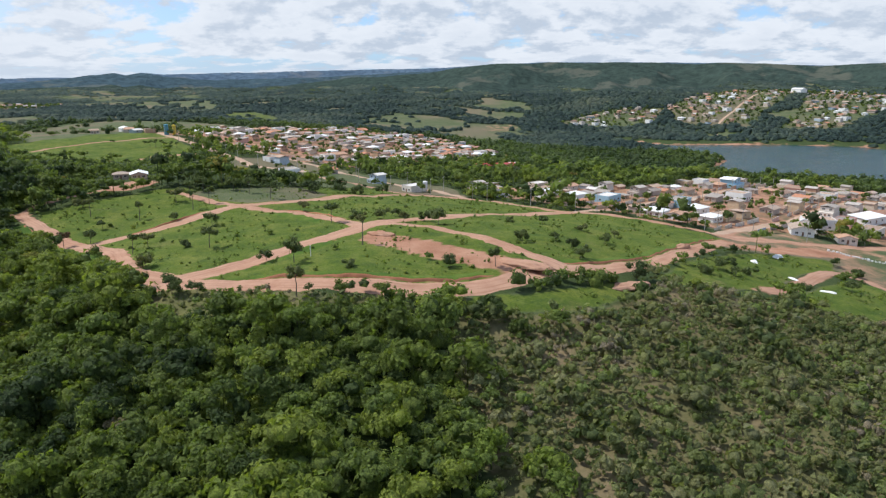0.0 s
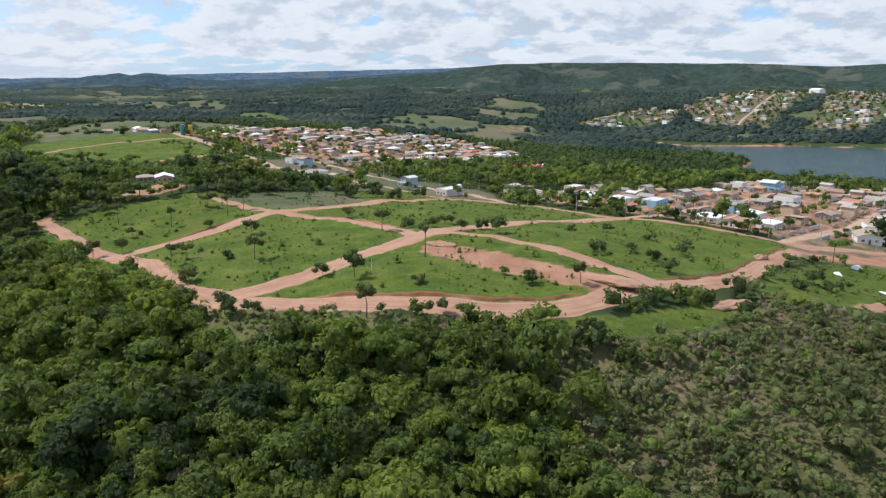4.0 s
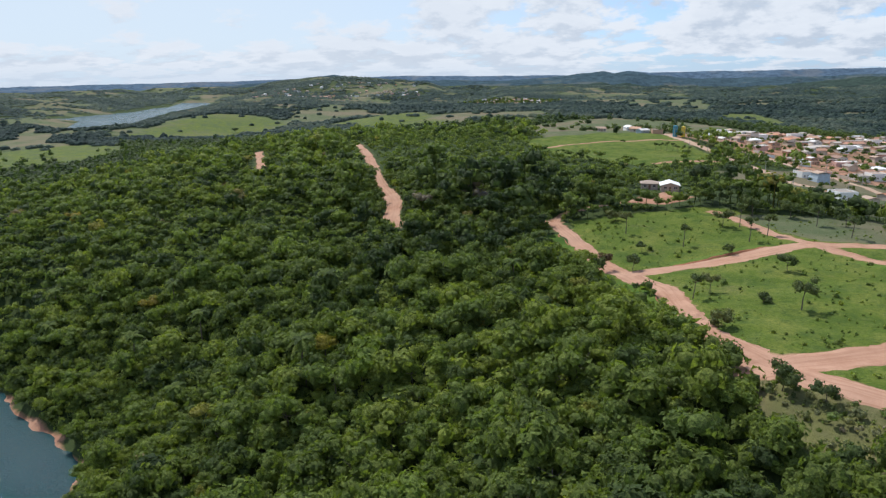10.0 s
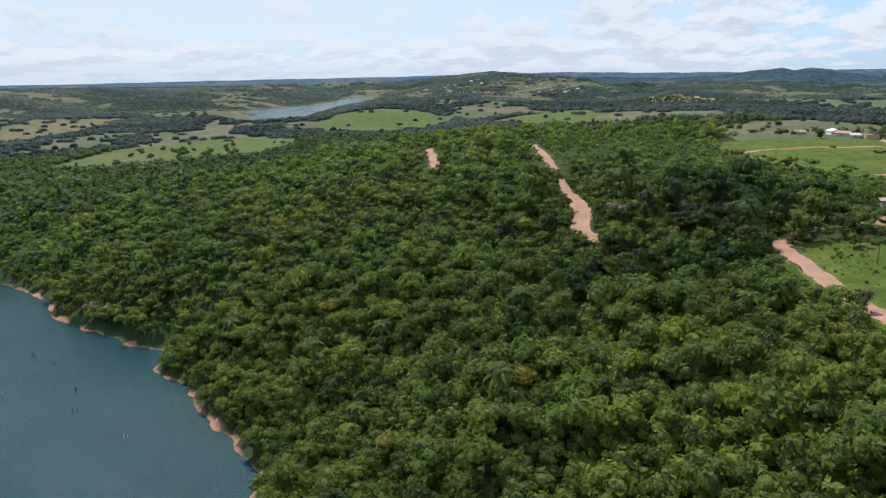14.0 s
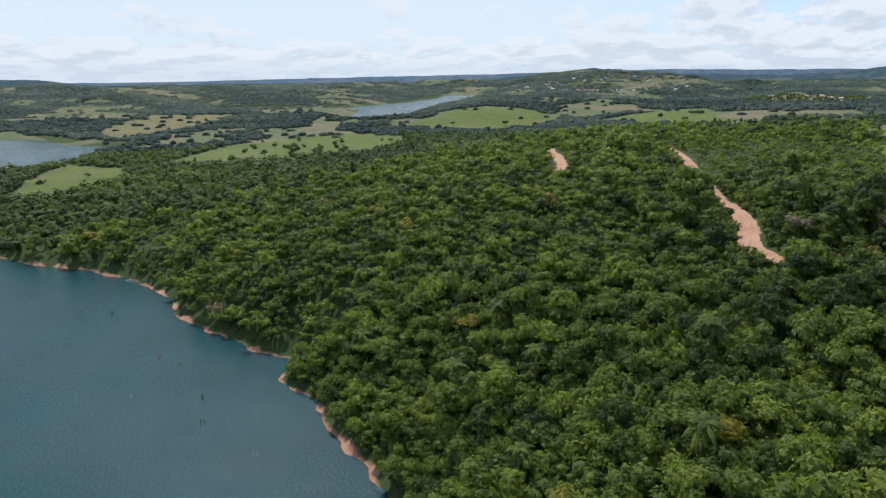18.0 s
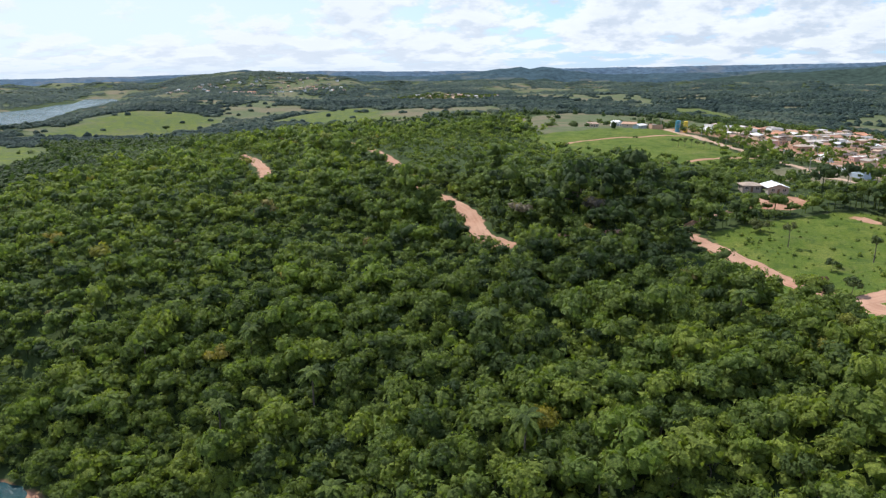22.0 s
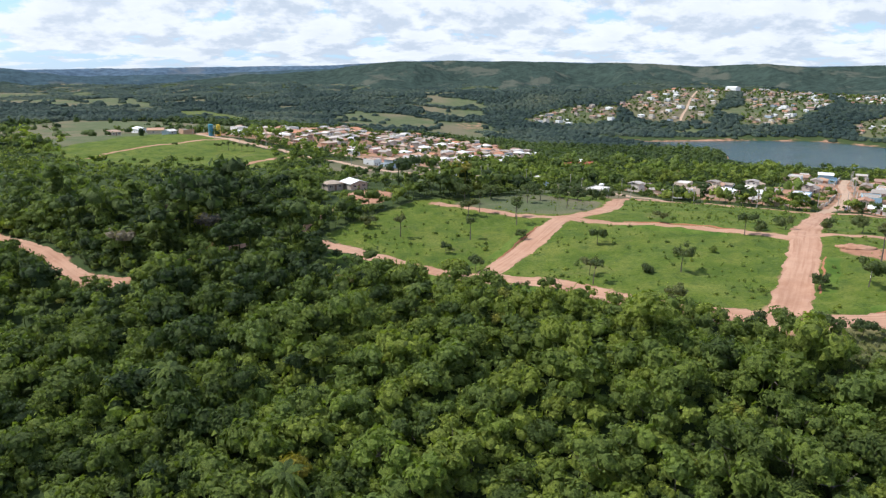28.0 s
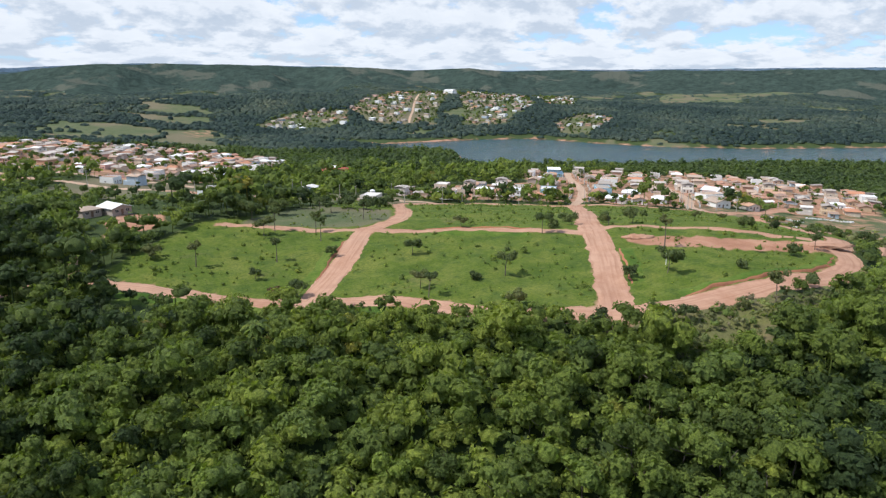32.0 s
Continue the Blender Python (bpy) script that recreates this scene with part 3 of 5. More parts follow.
TOWN_HILLSIDE = [(-1290, 1607), (-1440, 1440), (-1575, 1331), (-1850, 1500), (-2035, 1717), (-1900, 1980), (-1659, 2080), (-1450, 1850)]
TOWN_NORTH = [(-258, 632), (-225, 622), (-190, 600), (-150, 570), (-120, 545), (-70, 540), (-20, 600), (30, 680), (70, 750), (50, 850), (0, 950), (-60, 985), (-150, 1000), (-205, 900), (-238, 740)]
TOWN_EAST = [(10, 450), (30, 405), (60, 372), (92, 345), (128, 318), (160, 330), (200, 335), (225, 296), (300, 300), (420, 360), (440, 470), (330, 560), (250, 590), (200, 560), (140, 470), (80, 480)]
TOWN_FAR = [(400, 1215), (440, 1170), (490, 1152), (560, 1250), (648, 1360), (690, 1406), (700, 1480), (640, 1490), (516, 1450), (416, 1350)]
TOWN_HILL = [(530, 1120), (604, 1100), (709, 1185), (795, 1236), (898, 1400), (831, 1500), (720, 1430), (640, 1290)]
TOWN_RIM = [(817, 1234), (862, 1192), (1010, 1340), (1030, 1500), (960, 1460)]
CLEARED = [(75, 1240), (140, 1250), (112, 1160), (58, 1148)]
TOWN_SHORE = [(205, 1275), (270, 1232), (366, 1240), (416, 1350), (324, 1390), (248, 1335)]
TOWN_POINT = [(635, 985), (655, 940), (790, 1000), (800, 1090), (690, 1065)]
PASTURE_SHORE = [(-960, 142), (-858, 190), (-770, 165), (-740, 110), (-750, 75), (-850, 95)]
YARD = [(100, 262), (118, 296), (128, 318), (165, 332), (230, 300), (300, 300), (270, 250), (180, 225), (160, 240), (152, 262), (160, 282), (135, 278)]
TOWN_WEST = [(-1050, 1450), (-925, 1418), (-800, 1420), (-815, 1555), (-930, 1740), (-1080, 1700)]
OUTSKIRTS = [(-168, 478), (-150, 520), (-125, 562), (-75, 518), (-50, 486), (-20, 474), (5, 440), (14, 392), (-30, 392), (-60, 372), (-85, 370), (-110, 382), (-130, 408), (-155, 440)]
SCRUB = [(-8, 160), (0, 150), (4, 127), (9, 100), (14, 60), (18, -60), (220, -60), (240, 200), (150, 210), (110, 196), (64, 190), (36, 165), (8, 158)]
TALL_WOOD = [(-330, 300), (-290, 262), (-232, 246), (-182, 248), (-168, 262), (-166, 292), (-176, 305), (-185, 325), (-240, 325), (-300, 330)]
LOW_WOOD = [(-330, 345), (-250, 335), (-180, 335), (-160, 355), (-110, 345), (-80, 375), (-120, 430), (-170, 490), (-215, 470), (-300, 500), (-345, 540), (-420, 500)]
HOUSE_GROVE = [(-140, 325), (-118, 325), (-100, 340), (-120, 360), (-138, 350)]
VINE_SLOPE = [(-190, 190), (-178, 150), (-140, 125), (-90, 130), (-78, 160), (-95, 200), (-125, 225), (-160, 240)]
DARK_WOOD = [(-140, 78), (-62, 72), (-58, 135), (-66, 150), (-86, 150), (-100, 128)]
DARK_WEST = [(-240, 195), (-235, 300), (-225, 390), (-165, 335), (-168, 262), (-150, 238), (-135, 205), (-150, 178), (-200, 176)]
OPEN_LAND = [TOWN_WEST, PASTURE_SHORE, TOWN_HILL, TOWN_RIM, CLEARED, OUTSKIRTS, YARD, TOWN_SHORE, TOWN_POINT, FIELDS, FIELD_EAST, FIELD_SOUTH, VERGE, PASTURE_NORTH, PASTURE_RIDGE, PASTURE_WEST, TOWN_NORTH, TOWN_EAST, TOWN_FAR] + PASTURE_HILLS


def inside(x, y, poly, soft=2.0):
    return 1 - smooth01(edge_distance(x, y, poly), -soft, soft)


def any_inside(x, y, polys, soft=2.0):
    out = np.zeros(x.shape)
    for p in polys:
        out = np.maximum(out, inside(x, y, p, soft))
    return out


def far_wood(x, y):
    """1 where distant land carries trees, 0 where it is pasture."""
    bar = 0.52 + 0.10 * smooth01(np.hypot(x - HUB[0], y - HUB[1]), 2000, 2600)
    bar = bar + 0.8 * smooth01(x, 100, 220) * smooth01(y, 850, 950) * (1 - smooth01(np.hypot(x, y), 1750, 2000))
    return smooth01(waves(x, y, 420, 21) + 0.7 * waves(x, y, 150, 22) + 0.35 * waves(x, y, 60, 23) + bar, 0.0, 0.16)


def lake_distance(x, y):
    return np.min([edge_distance(x, y, k) for k in LAKES], axis=0)


def road_distance(x, y):
    return np.min([edge_distance(x, y, p, False) - w / 2 for p, w in ROADS.values()], axis=0)


def build_ground():
    x, y = GRID_X.ravel(), GRID_Y.ravel()
    ny, nx = GRID_X.shape
    idx = np.arange(nx * ny).reshape(ny, nx)
    F = np.stack([idx[:-1, :-1], idx[:-1, 1:], idx[1:, 1:], idx[1:, :-1]], -1).reshape(-1, 4)
    ob = array_mesh("ground", np.c_[x, y, GRID_Z.ravel()], F, M_GROUND, True)
    r = np.hypot(x - HUB[0], y - HUB[1])
    lush = any_inside(x, y, [FIELDS, FIELD_EAST, FIELD_SOUTH, VERGE, VERGE_RING, PASTURE_NORTH], 2.5)
    lush = np.maximum(lush, 0.55 * any_inside(x, y, [PASTURE_HILLS[1], PASTURE_HILLS[3], PASTURE_HILLS[0], PASTURE_WEST, PASTURE_SHORE], 6))
    lush = np.maximum(lush, 0.46 * inside(x, y, VERGE_FORK, 6))
    lush *= 1 - 0.9 * inside(x, y, [(-118, 318), (-100, 330), (-72, 350), (-52, 322), (-66, 298), (-82, 290), (-96, 300)], 3)
    soil = 0.58 * any_inside(x, y, [TOWN_NORTH, TOWN_EAST], 6) + 0.42 * inside(x, y, CLEARED, 6) + 0.40 * inside(x, y, TOWN_WEST, 20) + 0.16 * any_inside(x, y, [TOWN_FAR, TOWN_SHORE, TOWN_POINT, TOWN_HILL, TOWN_RIM], 15)
    soil = np.maximum(soil, any_inside(x, y, [[(-26, 224), (-14, 220), (0, 208), (14, 197), (27, 189), (20, 180.5), (5, 186), (-10, 198), (-27, 214)],
                                             [(112, 285), (132, 290), (160, 300), (185, 300), (165, 286), (135, 280), (118, 274)],
                                             [(-156, 318), (-140, 323), (-136, 340), (-147, 346), (-157, 336)]], 1.5))
    shore = lake_distance(x, y)
    soil = np.maximum(soil, 0.8 * (1 - smooth01(shore, 0.2, 1.5)) * (shore > -8) * (r < 640))
    soil = np.maximum(soil, 0.62 * (1 - smooth01(shore, 5, 15)) * (x > 200) * (y > 480))
    soil = np.maximum(soil, 0.7 * (1 - smooth01(road_distance(x, y), -1.0, 0.6)) * (r < 700))
    soil = np.maximum(soil, 0.42 * inside(x, y, YARD, 4))
    soil = np.maximum(soil, 0.30 * inside(x, y, TOWN_HILLSIDE, 60))
    wood = np.where(r < 900, 1 - any_inside(x, y, OPEN_LAND, 3), far_wood(x, y) * (1 - any_inside(x, y, OPEN_LAND, 10)))
    col = np.c_[lush, soil, wood, np.maximum(np.maximum(inside(x, y, SCRUB, 6) * wood, inside(x, y, VERGE_FORK, 5)), 0.6 * inside(x, y, PASTURE_HILLS[5], 30))].astype(np.float32)
    at = ob.data.attributes.new("cover", "FLOAT_COLOR", "POINT")
    at.data.foreach_set("color", col.ravel())
    tagged(ob, "rolling red-earth land under grass, scrub and woodland floor", "ground", kind="structure")


build_ground()

bm = bmesh.new()
box(bm, (-4800, -4800, -0.6), (4800, 4800, 0.0))
tagged(part("water", bm, M_WATER), "calm blue-green reservoir water with a light ripple", "lake", kind="structure")



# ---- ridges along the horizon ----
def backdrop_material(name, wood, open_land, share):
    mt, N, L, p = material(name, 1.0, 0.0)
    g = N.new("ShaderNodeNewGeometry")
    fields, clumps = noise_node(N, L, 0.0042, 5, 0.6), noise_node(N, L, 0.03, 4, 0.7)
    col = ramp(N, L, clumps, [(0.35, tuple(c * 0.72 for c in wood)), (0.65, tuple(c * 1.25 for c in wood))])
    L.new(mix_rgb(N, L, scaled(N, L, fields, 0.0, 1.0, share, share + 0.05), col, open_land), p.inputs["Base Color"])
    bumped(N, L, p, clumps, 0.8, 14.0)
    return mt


def ridge_line(mat, distance, crest, depth, seed, label):
    """A long ridge round the place: a crest at the given slope for each heading, folds and spurs on its near side."""
    az = np.arange(-78.0, 106.0, 0.10)
    rows = np.r_[np.linspace(-depth, 0, 15), 60, 160]
    A, Rw = np.meshgrid(az, rows, indexing="ij")
    R = distance * (1 + 0.035 * waves(A * 60, A * 0, 900, seed)) + Rw
    x, y = HUB[0] - R * np.sin(np.radians(A)), HUB[1] + R * np.cos(np.radians(A))
    rc = R - Rw
    top = 105 + crest(A) / 1254.0 * rc + 1.6 * waves(A * 60, A * 0, 130, seed + 1) + 0.9 * waves(A * 60, A * 0, 22, seed + 2)
    t = np.clip(1 + Rw / depth, 0, 1)
    t = np.clip(t + 0.16 * waves(x, y, 420, seed + 3) * 4 * t * (1 - t), 0, 1)
    z = 4 + (top - 4) * (0.55 * t + 0.45 * t ** 3) + (9 * waves(x, y, 260, seed + 4) + 4 * waves(x, y, 90, seed + 5)) * 4 * t * (1 - t)
    z = np.minimum(z, top) - np.where(Rw > 0, Rw * 0.25, 0)
    n, m = A.shape
    idx = np.arange(n * m).reshape(n, m)
    F = np.stack([idx[:-1, :-1], idx[1:, :-1], idx[1:, 1:], idx[:-1, 1:]], -1).reshape(-1, 4)[:, ::-1]
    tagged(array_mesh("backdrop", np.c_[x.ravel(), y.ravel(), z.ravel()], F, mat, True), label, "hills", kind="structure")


def skyline(az):
    return np.interp(az, SKY_AZ, SKY_EL)


def second_line(az):
    drop = np.interp(az, (-80, -40, -4, 0, 16, 19, 21, 25, 27, 31, 41, 43, 47, 50, 60, 78, 84, 100), (9, 8, 6, 7, 12, 4, 0, 0, 3, 9, 6, 0, 0, 5, 12, 9, 0, 0))
    return skyline(az) - drop + 1.5 * waves(az * 60, az * 0, 400, 77)


def third_line(az):
    drop = np.interp(az, (-80, -60, -34, -5, -3, 0, 6, 14, 20, 27, 32, 37, 44, 50, 56, 66, 76, 100), (4, 3, 0, 0, 3, 9, 15, 30, 22, 14, 20, 16, 7, 14, 26, 22, 16, 10))
    return skyline(az) - drop + 1.2 * waves(az * 60, az * 0, 350, 78)


# haze is painted into the ridge colours: each farther line paler and bluer
ridge_line(backdrop_material("horizon_hills_hazed", (0.084, 0.124, 0.170), (0.120, 0.145, 0.172), 0.53), 4600, skyline, 520, 301, "plateau along the horizon, painted pale blue for haze")
ridge_line(backdrop_material("far_hills_hazed", (0.052, 0.082, 0.098), (0.092, 0.112, 0.110), 0.56), 4050, second_line, 620, 311, "wooded hills far off with scattered fields, painted blue-green for haze")
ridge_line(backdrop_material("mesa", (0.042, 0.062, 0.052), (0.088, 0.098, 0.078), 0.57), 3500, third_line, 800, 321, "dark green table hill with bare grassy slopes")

for key, (pts, width) in ROADS.items():
    road_strip(key, pts, width, M_SAND if key in ("town_road", "town_street", "east_street", "north_street", "far_road", "hill_road") else M_DIRT)


# ---- trees ----
ICO_V, ICO_F = None, None


def ico():
    global ICO_V, ICO_F
    if ICO_V is None:
        bm = bmesh.new()
        bmesh.ops.create_icosphere(bm, subdivisions=1, radius=1)
        bm.verts.ensure_lookup_table()
        ICO_V = np.array([v.co[:] for v in bm.verts])
        ICO_F = np.array([[v.index for v in f.verts] for f in bm.faces])
        bm.free()
    return ICO_V, ICO_F


def crown_arrays(seed, lobes, leaves, leaf, flat=0.75, loose=0.0):
    """A crown of radius about 1 whose middle is at the origin: lobes of leafage under many separate leaf sprays."""
    rng = np.random.default_rng(seed)
    iv, fi = ico()
    fi = fi[iv[fi].mean(1)[:, 2] > -0.5]        # no undersides
    V, F, n = [], [], 0
    cen = []
    for k in range(lobes):
        a = rng.uniform(0, math.tau)
        d = (rng.uniform(0.15, 1.0) ** 0.6 * 0.70 if lobes > 5 and not loose else rng.uniform(0.25, 0.62) * (1 + loose)) if lobes > 1 else 0
        c = np.array([d * math.cos(a), d * math.sin(a), (rng.uniform(-0.3, 0.42) + (0.18 - 0.55 * d * d if lobes > 5 and not loose else 0)) * flat])
        rad = rng.uniform(0.36, 0.58) * (1 - 0.6 * loose) * (0.82 if lobes > 5 and not loose else 1.0) if lobes > 1 else 0.85
        cen.append((c, rad))
        v = iv * (rad * rng.uniform(0.55, 1.0, (len(iv), 1))) * np.array([1, 1, flat]) + c
        V.append(v)
        F.append(fi + n)
        n += len(v)
    for k in range(leaves):
        c, rad = cen[k % len(cen)]
        d = rng.normal(size=3)
        d[2] = abs(d[2]) * 0.9 + (-0.25 if rng.random() < 0.3 else 0.0)
        d /= np.linalg.norm(d)
        o = c + d * rad * rng.uniform(0.85, 1.22) * np.array([1, 1, flat])
        s = rng.normal(size=3)
        nrm = d + 0.5 * s / np.linalg.norm(s)
        nrm /= np.linalg.norm(nrm)
        u = np.cross(nrm, rng.normal(size=3))
        u /= np.linalg.norm(u)
        w = np.cross(nrm, u)
        z = leaf * rng.uniform(0.6, 1.35)
        V.append(np.array([o - u * z * 0.7 - w * z * 0.45, o + u * z * 0.7 - w * z * 0.35, o + w * z * 0.9 + nrm * z * 0.2]))
        F.append(np.array([[n, n + 1, n + 2]]))
        n += 3
    return np.concatenate(V), np.concatenate(F)


def stem_arrays(height_below):
    k = np.arange(3) * math.tau / 3
    ring = np.c_[np.cos(k), np.sin(k), np.zeros(3)] * 0.05
    V = np.concatenate([ring + [0, 0, -height_below], ring * 0.5])
    F = np.array([[0, 1, 4], [0, 4, 3], [1, 2, 5], [1, 5, 4], [2, 0, 3], [2, 3, 5]])
    return V, F


def joined_trees(name, X, Y, R, T, shapes, mat, lift, label, category, squash=(0.85, 1.25), seed=1, tall=None):
    """Many trees or shrubs as one object: crowns of radius R standing lift * R above the ground."""
    rng = np.random.default_rng(seed)
    lift = np.broadcast_to(np.asarray(lift, float), X.shape)
    Z = ground_z(X, Y) + np.where(R > 1.3, rng.uniform(-0.35, 0.45, len(X)) * R, 0.0) * (tall is None)
    pick = rng.integers(0, len(shapes), len(X))
    VV, FF, TT, n = [], [], [], 0
    for k, (v, f) in enumerate(shapes):
        sel = np.where(pick == k)[0]
        if not len(sel):
            continue
        a = rng.uniform(0, math.tau, len(sel))
        q = rng.uniform(*squash, len(sel))
        q = q if tall is None else tall[sel] / R[sel]
        base = lift[sel][:, None] if tall is None else 0.55 * q[:, None]
        c, s = np.cos(a)[:, None], np.sin(a)[:, None]
        r = R[sel][:, None]
        P = np.stack([X[sel][:, None] + r * (c * v[:, 0] - s * v[:, 1]), Y[sel][:, None] + r * (s * v[:, 0] + c * v[:, 1]),
                      Z[sel][:, None] + r * (base + q[:, None] * v[:, 2])], -1)
        VV.append(P.reshape(-1, 3))
        FF.append((f[None] + (np.arange(len(sel)) * len(v))[:, None, None] + n).reshape(-1, 3))
        TT.append(np.repeat(T[sel], len(v)))
        n += P.shape[0] * P.shape[1]
    ob = array_mesh(name, np.concatenate(VV), np.concatenate(FF), mat, True, np.concatenate(TT))
    return tagged(ob, label, category, kind="stuff")


def scatter(x0, x1, y0, y1, step, seed):
    rng = np.random.default_rng(seed)
    gx, gy = np.meshgrid(np.arange(x0, x1, step), np.arange(y0, y1, step))
    x = gx.ravel() + rng.uniform(-0.5, 0.5, gx.size) * step
    y = gy.ravel() + rng.uniform(-0.5, 0.5, gx.size) * step
    return x, y, rng


def with_stem(shape, below):
    v, f = shape
    sv, sf = stem_arrays(below)
    return np.concatenate([v, sv]), np.concatenate([f, sf + len(v)])


# stretches of the wood that the flight passes nearest
CLEAR = [OUTSKIRTS, YARD, FIELDS, FIELD_EAST, FIELD_SOUTH, VERGE, VERGE_RING, VERGE_FORK, PASTURE_NORTH, PASTURE_RIDGE, PASTURE_WEST, TOWN_NORTH, TOWN_EAST]


FLIGHT = [(0, 0), (-40, 42), (-112, 53), (-188, 74)]


def woods():
    x, y, rng = scatter(-560, 330, -60, 620, 3.85, 31)
    keep = (any_inside(x, y, CLEAR, 0.5) < 0.5) & (road_distance(x, y) > 0.9) & (lake_distance(x, y) > 2.4) & (inside(x, y, SCRUB, 20) < rng.uniform(0.08, 0.92, len(x)))
    keep &= (inside(x, y, [(-164, 314), (-138, 320), (-134, 344), (-142, 356), (-168, 354)], 2) < 0.5)
    keep &= ~((x > -5) & (x < 120) & (y > 156) & (y < 215)) | (rng.random(len(x)) < 0.3)
    keep &= edge_distance(x, y, ROADS["wood_track"][0][3:], False) > 5.0
    away = edge_distance(x, y, FLIGHT, False)
    under = (y < 78) & (x > -185)
    keep &= rng.random(len(x)) < np.where(under, 0.5, np.where(away > 270, 0.62, 0.95))
    keep &= (inside(x, y, TALL_WOOD, 6) < 0.5) | (rng.random(len(x)) < 0.9)
    x, y, away, under = x[keep], y[keep], away[keep], under[keep]
    hue = np.clip(0.57 + 0.16 * waves(x, y, 60, 41) + rng.normal(0, 0.32, len(x)) + 0.10 * smooth01(-x, 180, 260) * smooth01(y, 190, 260), 0, 0.93)
    hue = np.clip(hue + 0.2 * inside(x, y, [(-45, 165), (-38, 90), (14, 70), (12, 155)], 12) + 0.30 * inside(x, y, VINE_SLOPE, 14) - 0.22 * inside(x, y, DARK_WOOD, 14) - 0.32 * inside(x, y, DARK_WEST, 16), 0, 0.93)
    hue = np.where(rng.random(len(x)) < 0.012, rng.uniform(0.96, 1.0, len(x)), hue)
    R = np.clip(rng.lognormal(math.log(2.55), 0.46, len(x)), 1.2, 6.2) * np.where(under | (away > 270), 1.12, 1.0)
    # younger growth beside the roads
    R *= np.clip(0.45 + 0.6 * inside(x, y, TALL_WOOD, 6) + (edge_distance(x, y, ROADS["ring"][0] + ROADS["front"][0][1:], False) - 5) / np.where((x < -72) & (x > -112) & (y < 192), 16, 36), 0.45, 1.0)
    high = np.maximum(inside(x, y, TALL_WOOD, 8), inside(x, y, HOUSE_GROVE, 3))
    R *= 1 - 0.42 * inside(x, y, LOW_WOOD, 10)
    track = np.minimum(edge_distance(x, y, ROADS["wood_track"][0], False), edge_distance(x, y, ROADS["wood_track_short"][0], False))
    R *= np.clip(0.50 + (track - 4) / 22, 0.50, 1.0)
    stand = 0.95 + 0.55 * high + 0.25 * rng.uniform(-1, 1, len(x)) + 0.35 * waves(x, y, 17, 47)
    R = R * (1 + 0.30 * high)
    hue = np.where(hue < 0.94, np.clip(hue - 0.16 * high, 0, 0.93), hue)
    global SINGLE
    lone = (x > -182) & (x < -82) & (y > 122) & (y < 168)
    SINGLE = np.c_[x, y, R][lone]
    label = "dense tropical dry woodland canopy in mixed greens"
    tiers = ((~under & (away <= 165), 7, 270, 0.125, 100), (~under & (away > 165) & (away <= 270), 6, 70, 0.16, 200), (~under & (away > 270) & (away <= 400), 3, 30, 0.22, 250), (~under & (away > 400), 2, 16, 0.28, 255), (under, 3, 22, 0.26, 260))
    for k, (pick, lobes, leaves, leaf, seed) in enumerate(tiers):
        pick = pick & ~lone
        shapes = [with_stem(crown_arrays(seed + i, lobes, leaves, leaf), 2.2) for i in range(10)]
        joined_trees("woodland", x[pick], y[pick], R[pick], hue[pick], shapes, M_WOOD, stand[pick], label, "woodland", seed=2 + k)


def undergrowth():
    """Leafy shrubs and creepers that close the gaps under the nearest trees."""
    x, y, rng = scatter(-330, 70, 100, 332, 2.35, 35)
    keep = (any_inside(x, y, CLEAR, 0.5) < 0.5) & (road_distance(x, y) > 0.8) & (lake_distance(x, y) > 1.6) & (inside(x, y, SCRUB, 4) < 0.5) & ((edge_distance(x, y, FLIGHT, False) < 168) & (y < 262) | (inside(x, y, TALL_WOOD, 4) > 0.5))
    x, y = x[keep], y[keep]
    hue = np.clip(0.58 + 0.24 * waves(x, y, 40, 43) + rng.normal(0, 0.18, len(x)) + 0.30 * inside(x, y, VINE_SLOPE, 14) - 0.2 * inside(x, y, DARK_WOOD, 14), 0, 0.93)
    R = np.clip(rng.lognormal(math.log(1.55), 0.32, len(x)), 0.8, 2.8)
    shapes = [crown_arrays(500 + k, 1, 20, 0.30, 0.9) for k in range(8)]
    joined_trees("undergrowth", x, y, R, hue, shapes, M_WOOD, 1.0, "leafy undergrowth and creepers between the woodland trees", "undergrowth", seed=9)


def scrubland():
    x, y, rng = scatter(-80, 245, 78, 215, 1.6, 33)
    keep = ((inside(x, y, SCRUB, 18) > rng.uniform(0.1, 0.9, len(x))) & (any_inside(x, y, CLEAR, 1) < 0.5) | (inside(x, y, VERGE_FORK, 3) > 0.5) & (rng.random(len(x)) < 0.45)) & (road_distance(x, y) > 1) & (lake_distance(x, y) > 6)
    keep &= rng.random(len(x)) < 0.93 + 0.2 * waves(x, y, 16, 51)
    x, y = x[keep], y[keep]
    hue = np.clip(0.45 + 0.32 * waves(x, y, 34, 52) + rng.normal(0, 0.24, len(x)), 0, 1)
    R = np.clip(rng.lognormal(math.log(1.2), 0.48, len(x)), 0.45, 3.6)
    shapes = [crown_arrays(300 + k, 2, 14, 0.28, 0.85) for k in range(8)]
    joined_trees("scrub", x, y, R, hue, shapes, M_SCRUB, 0.6, "olive and grey-green savanna scrub over brown earth", "scrub", seed=4)


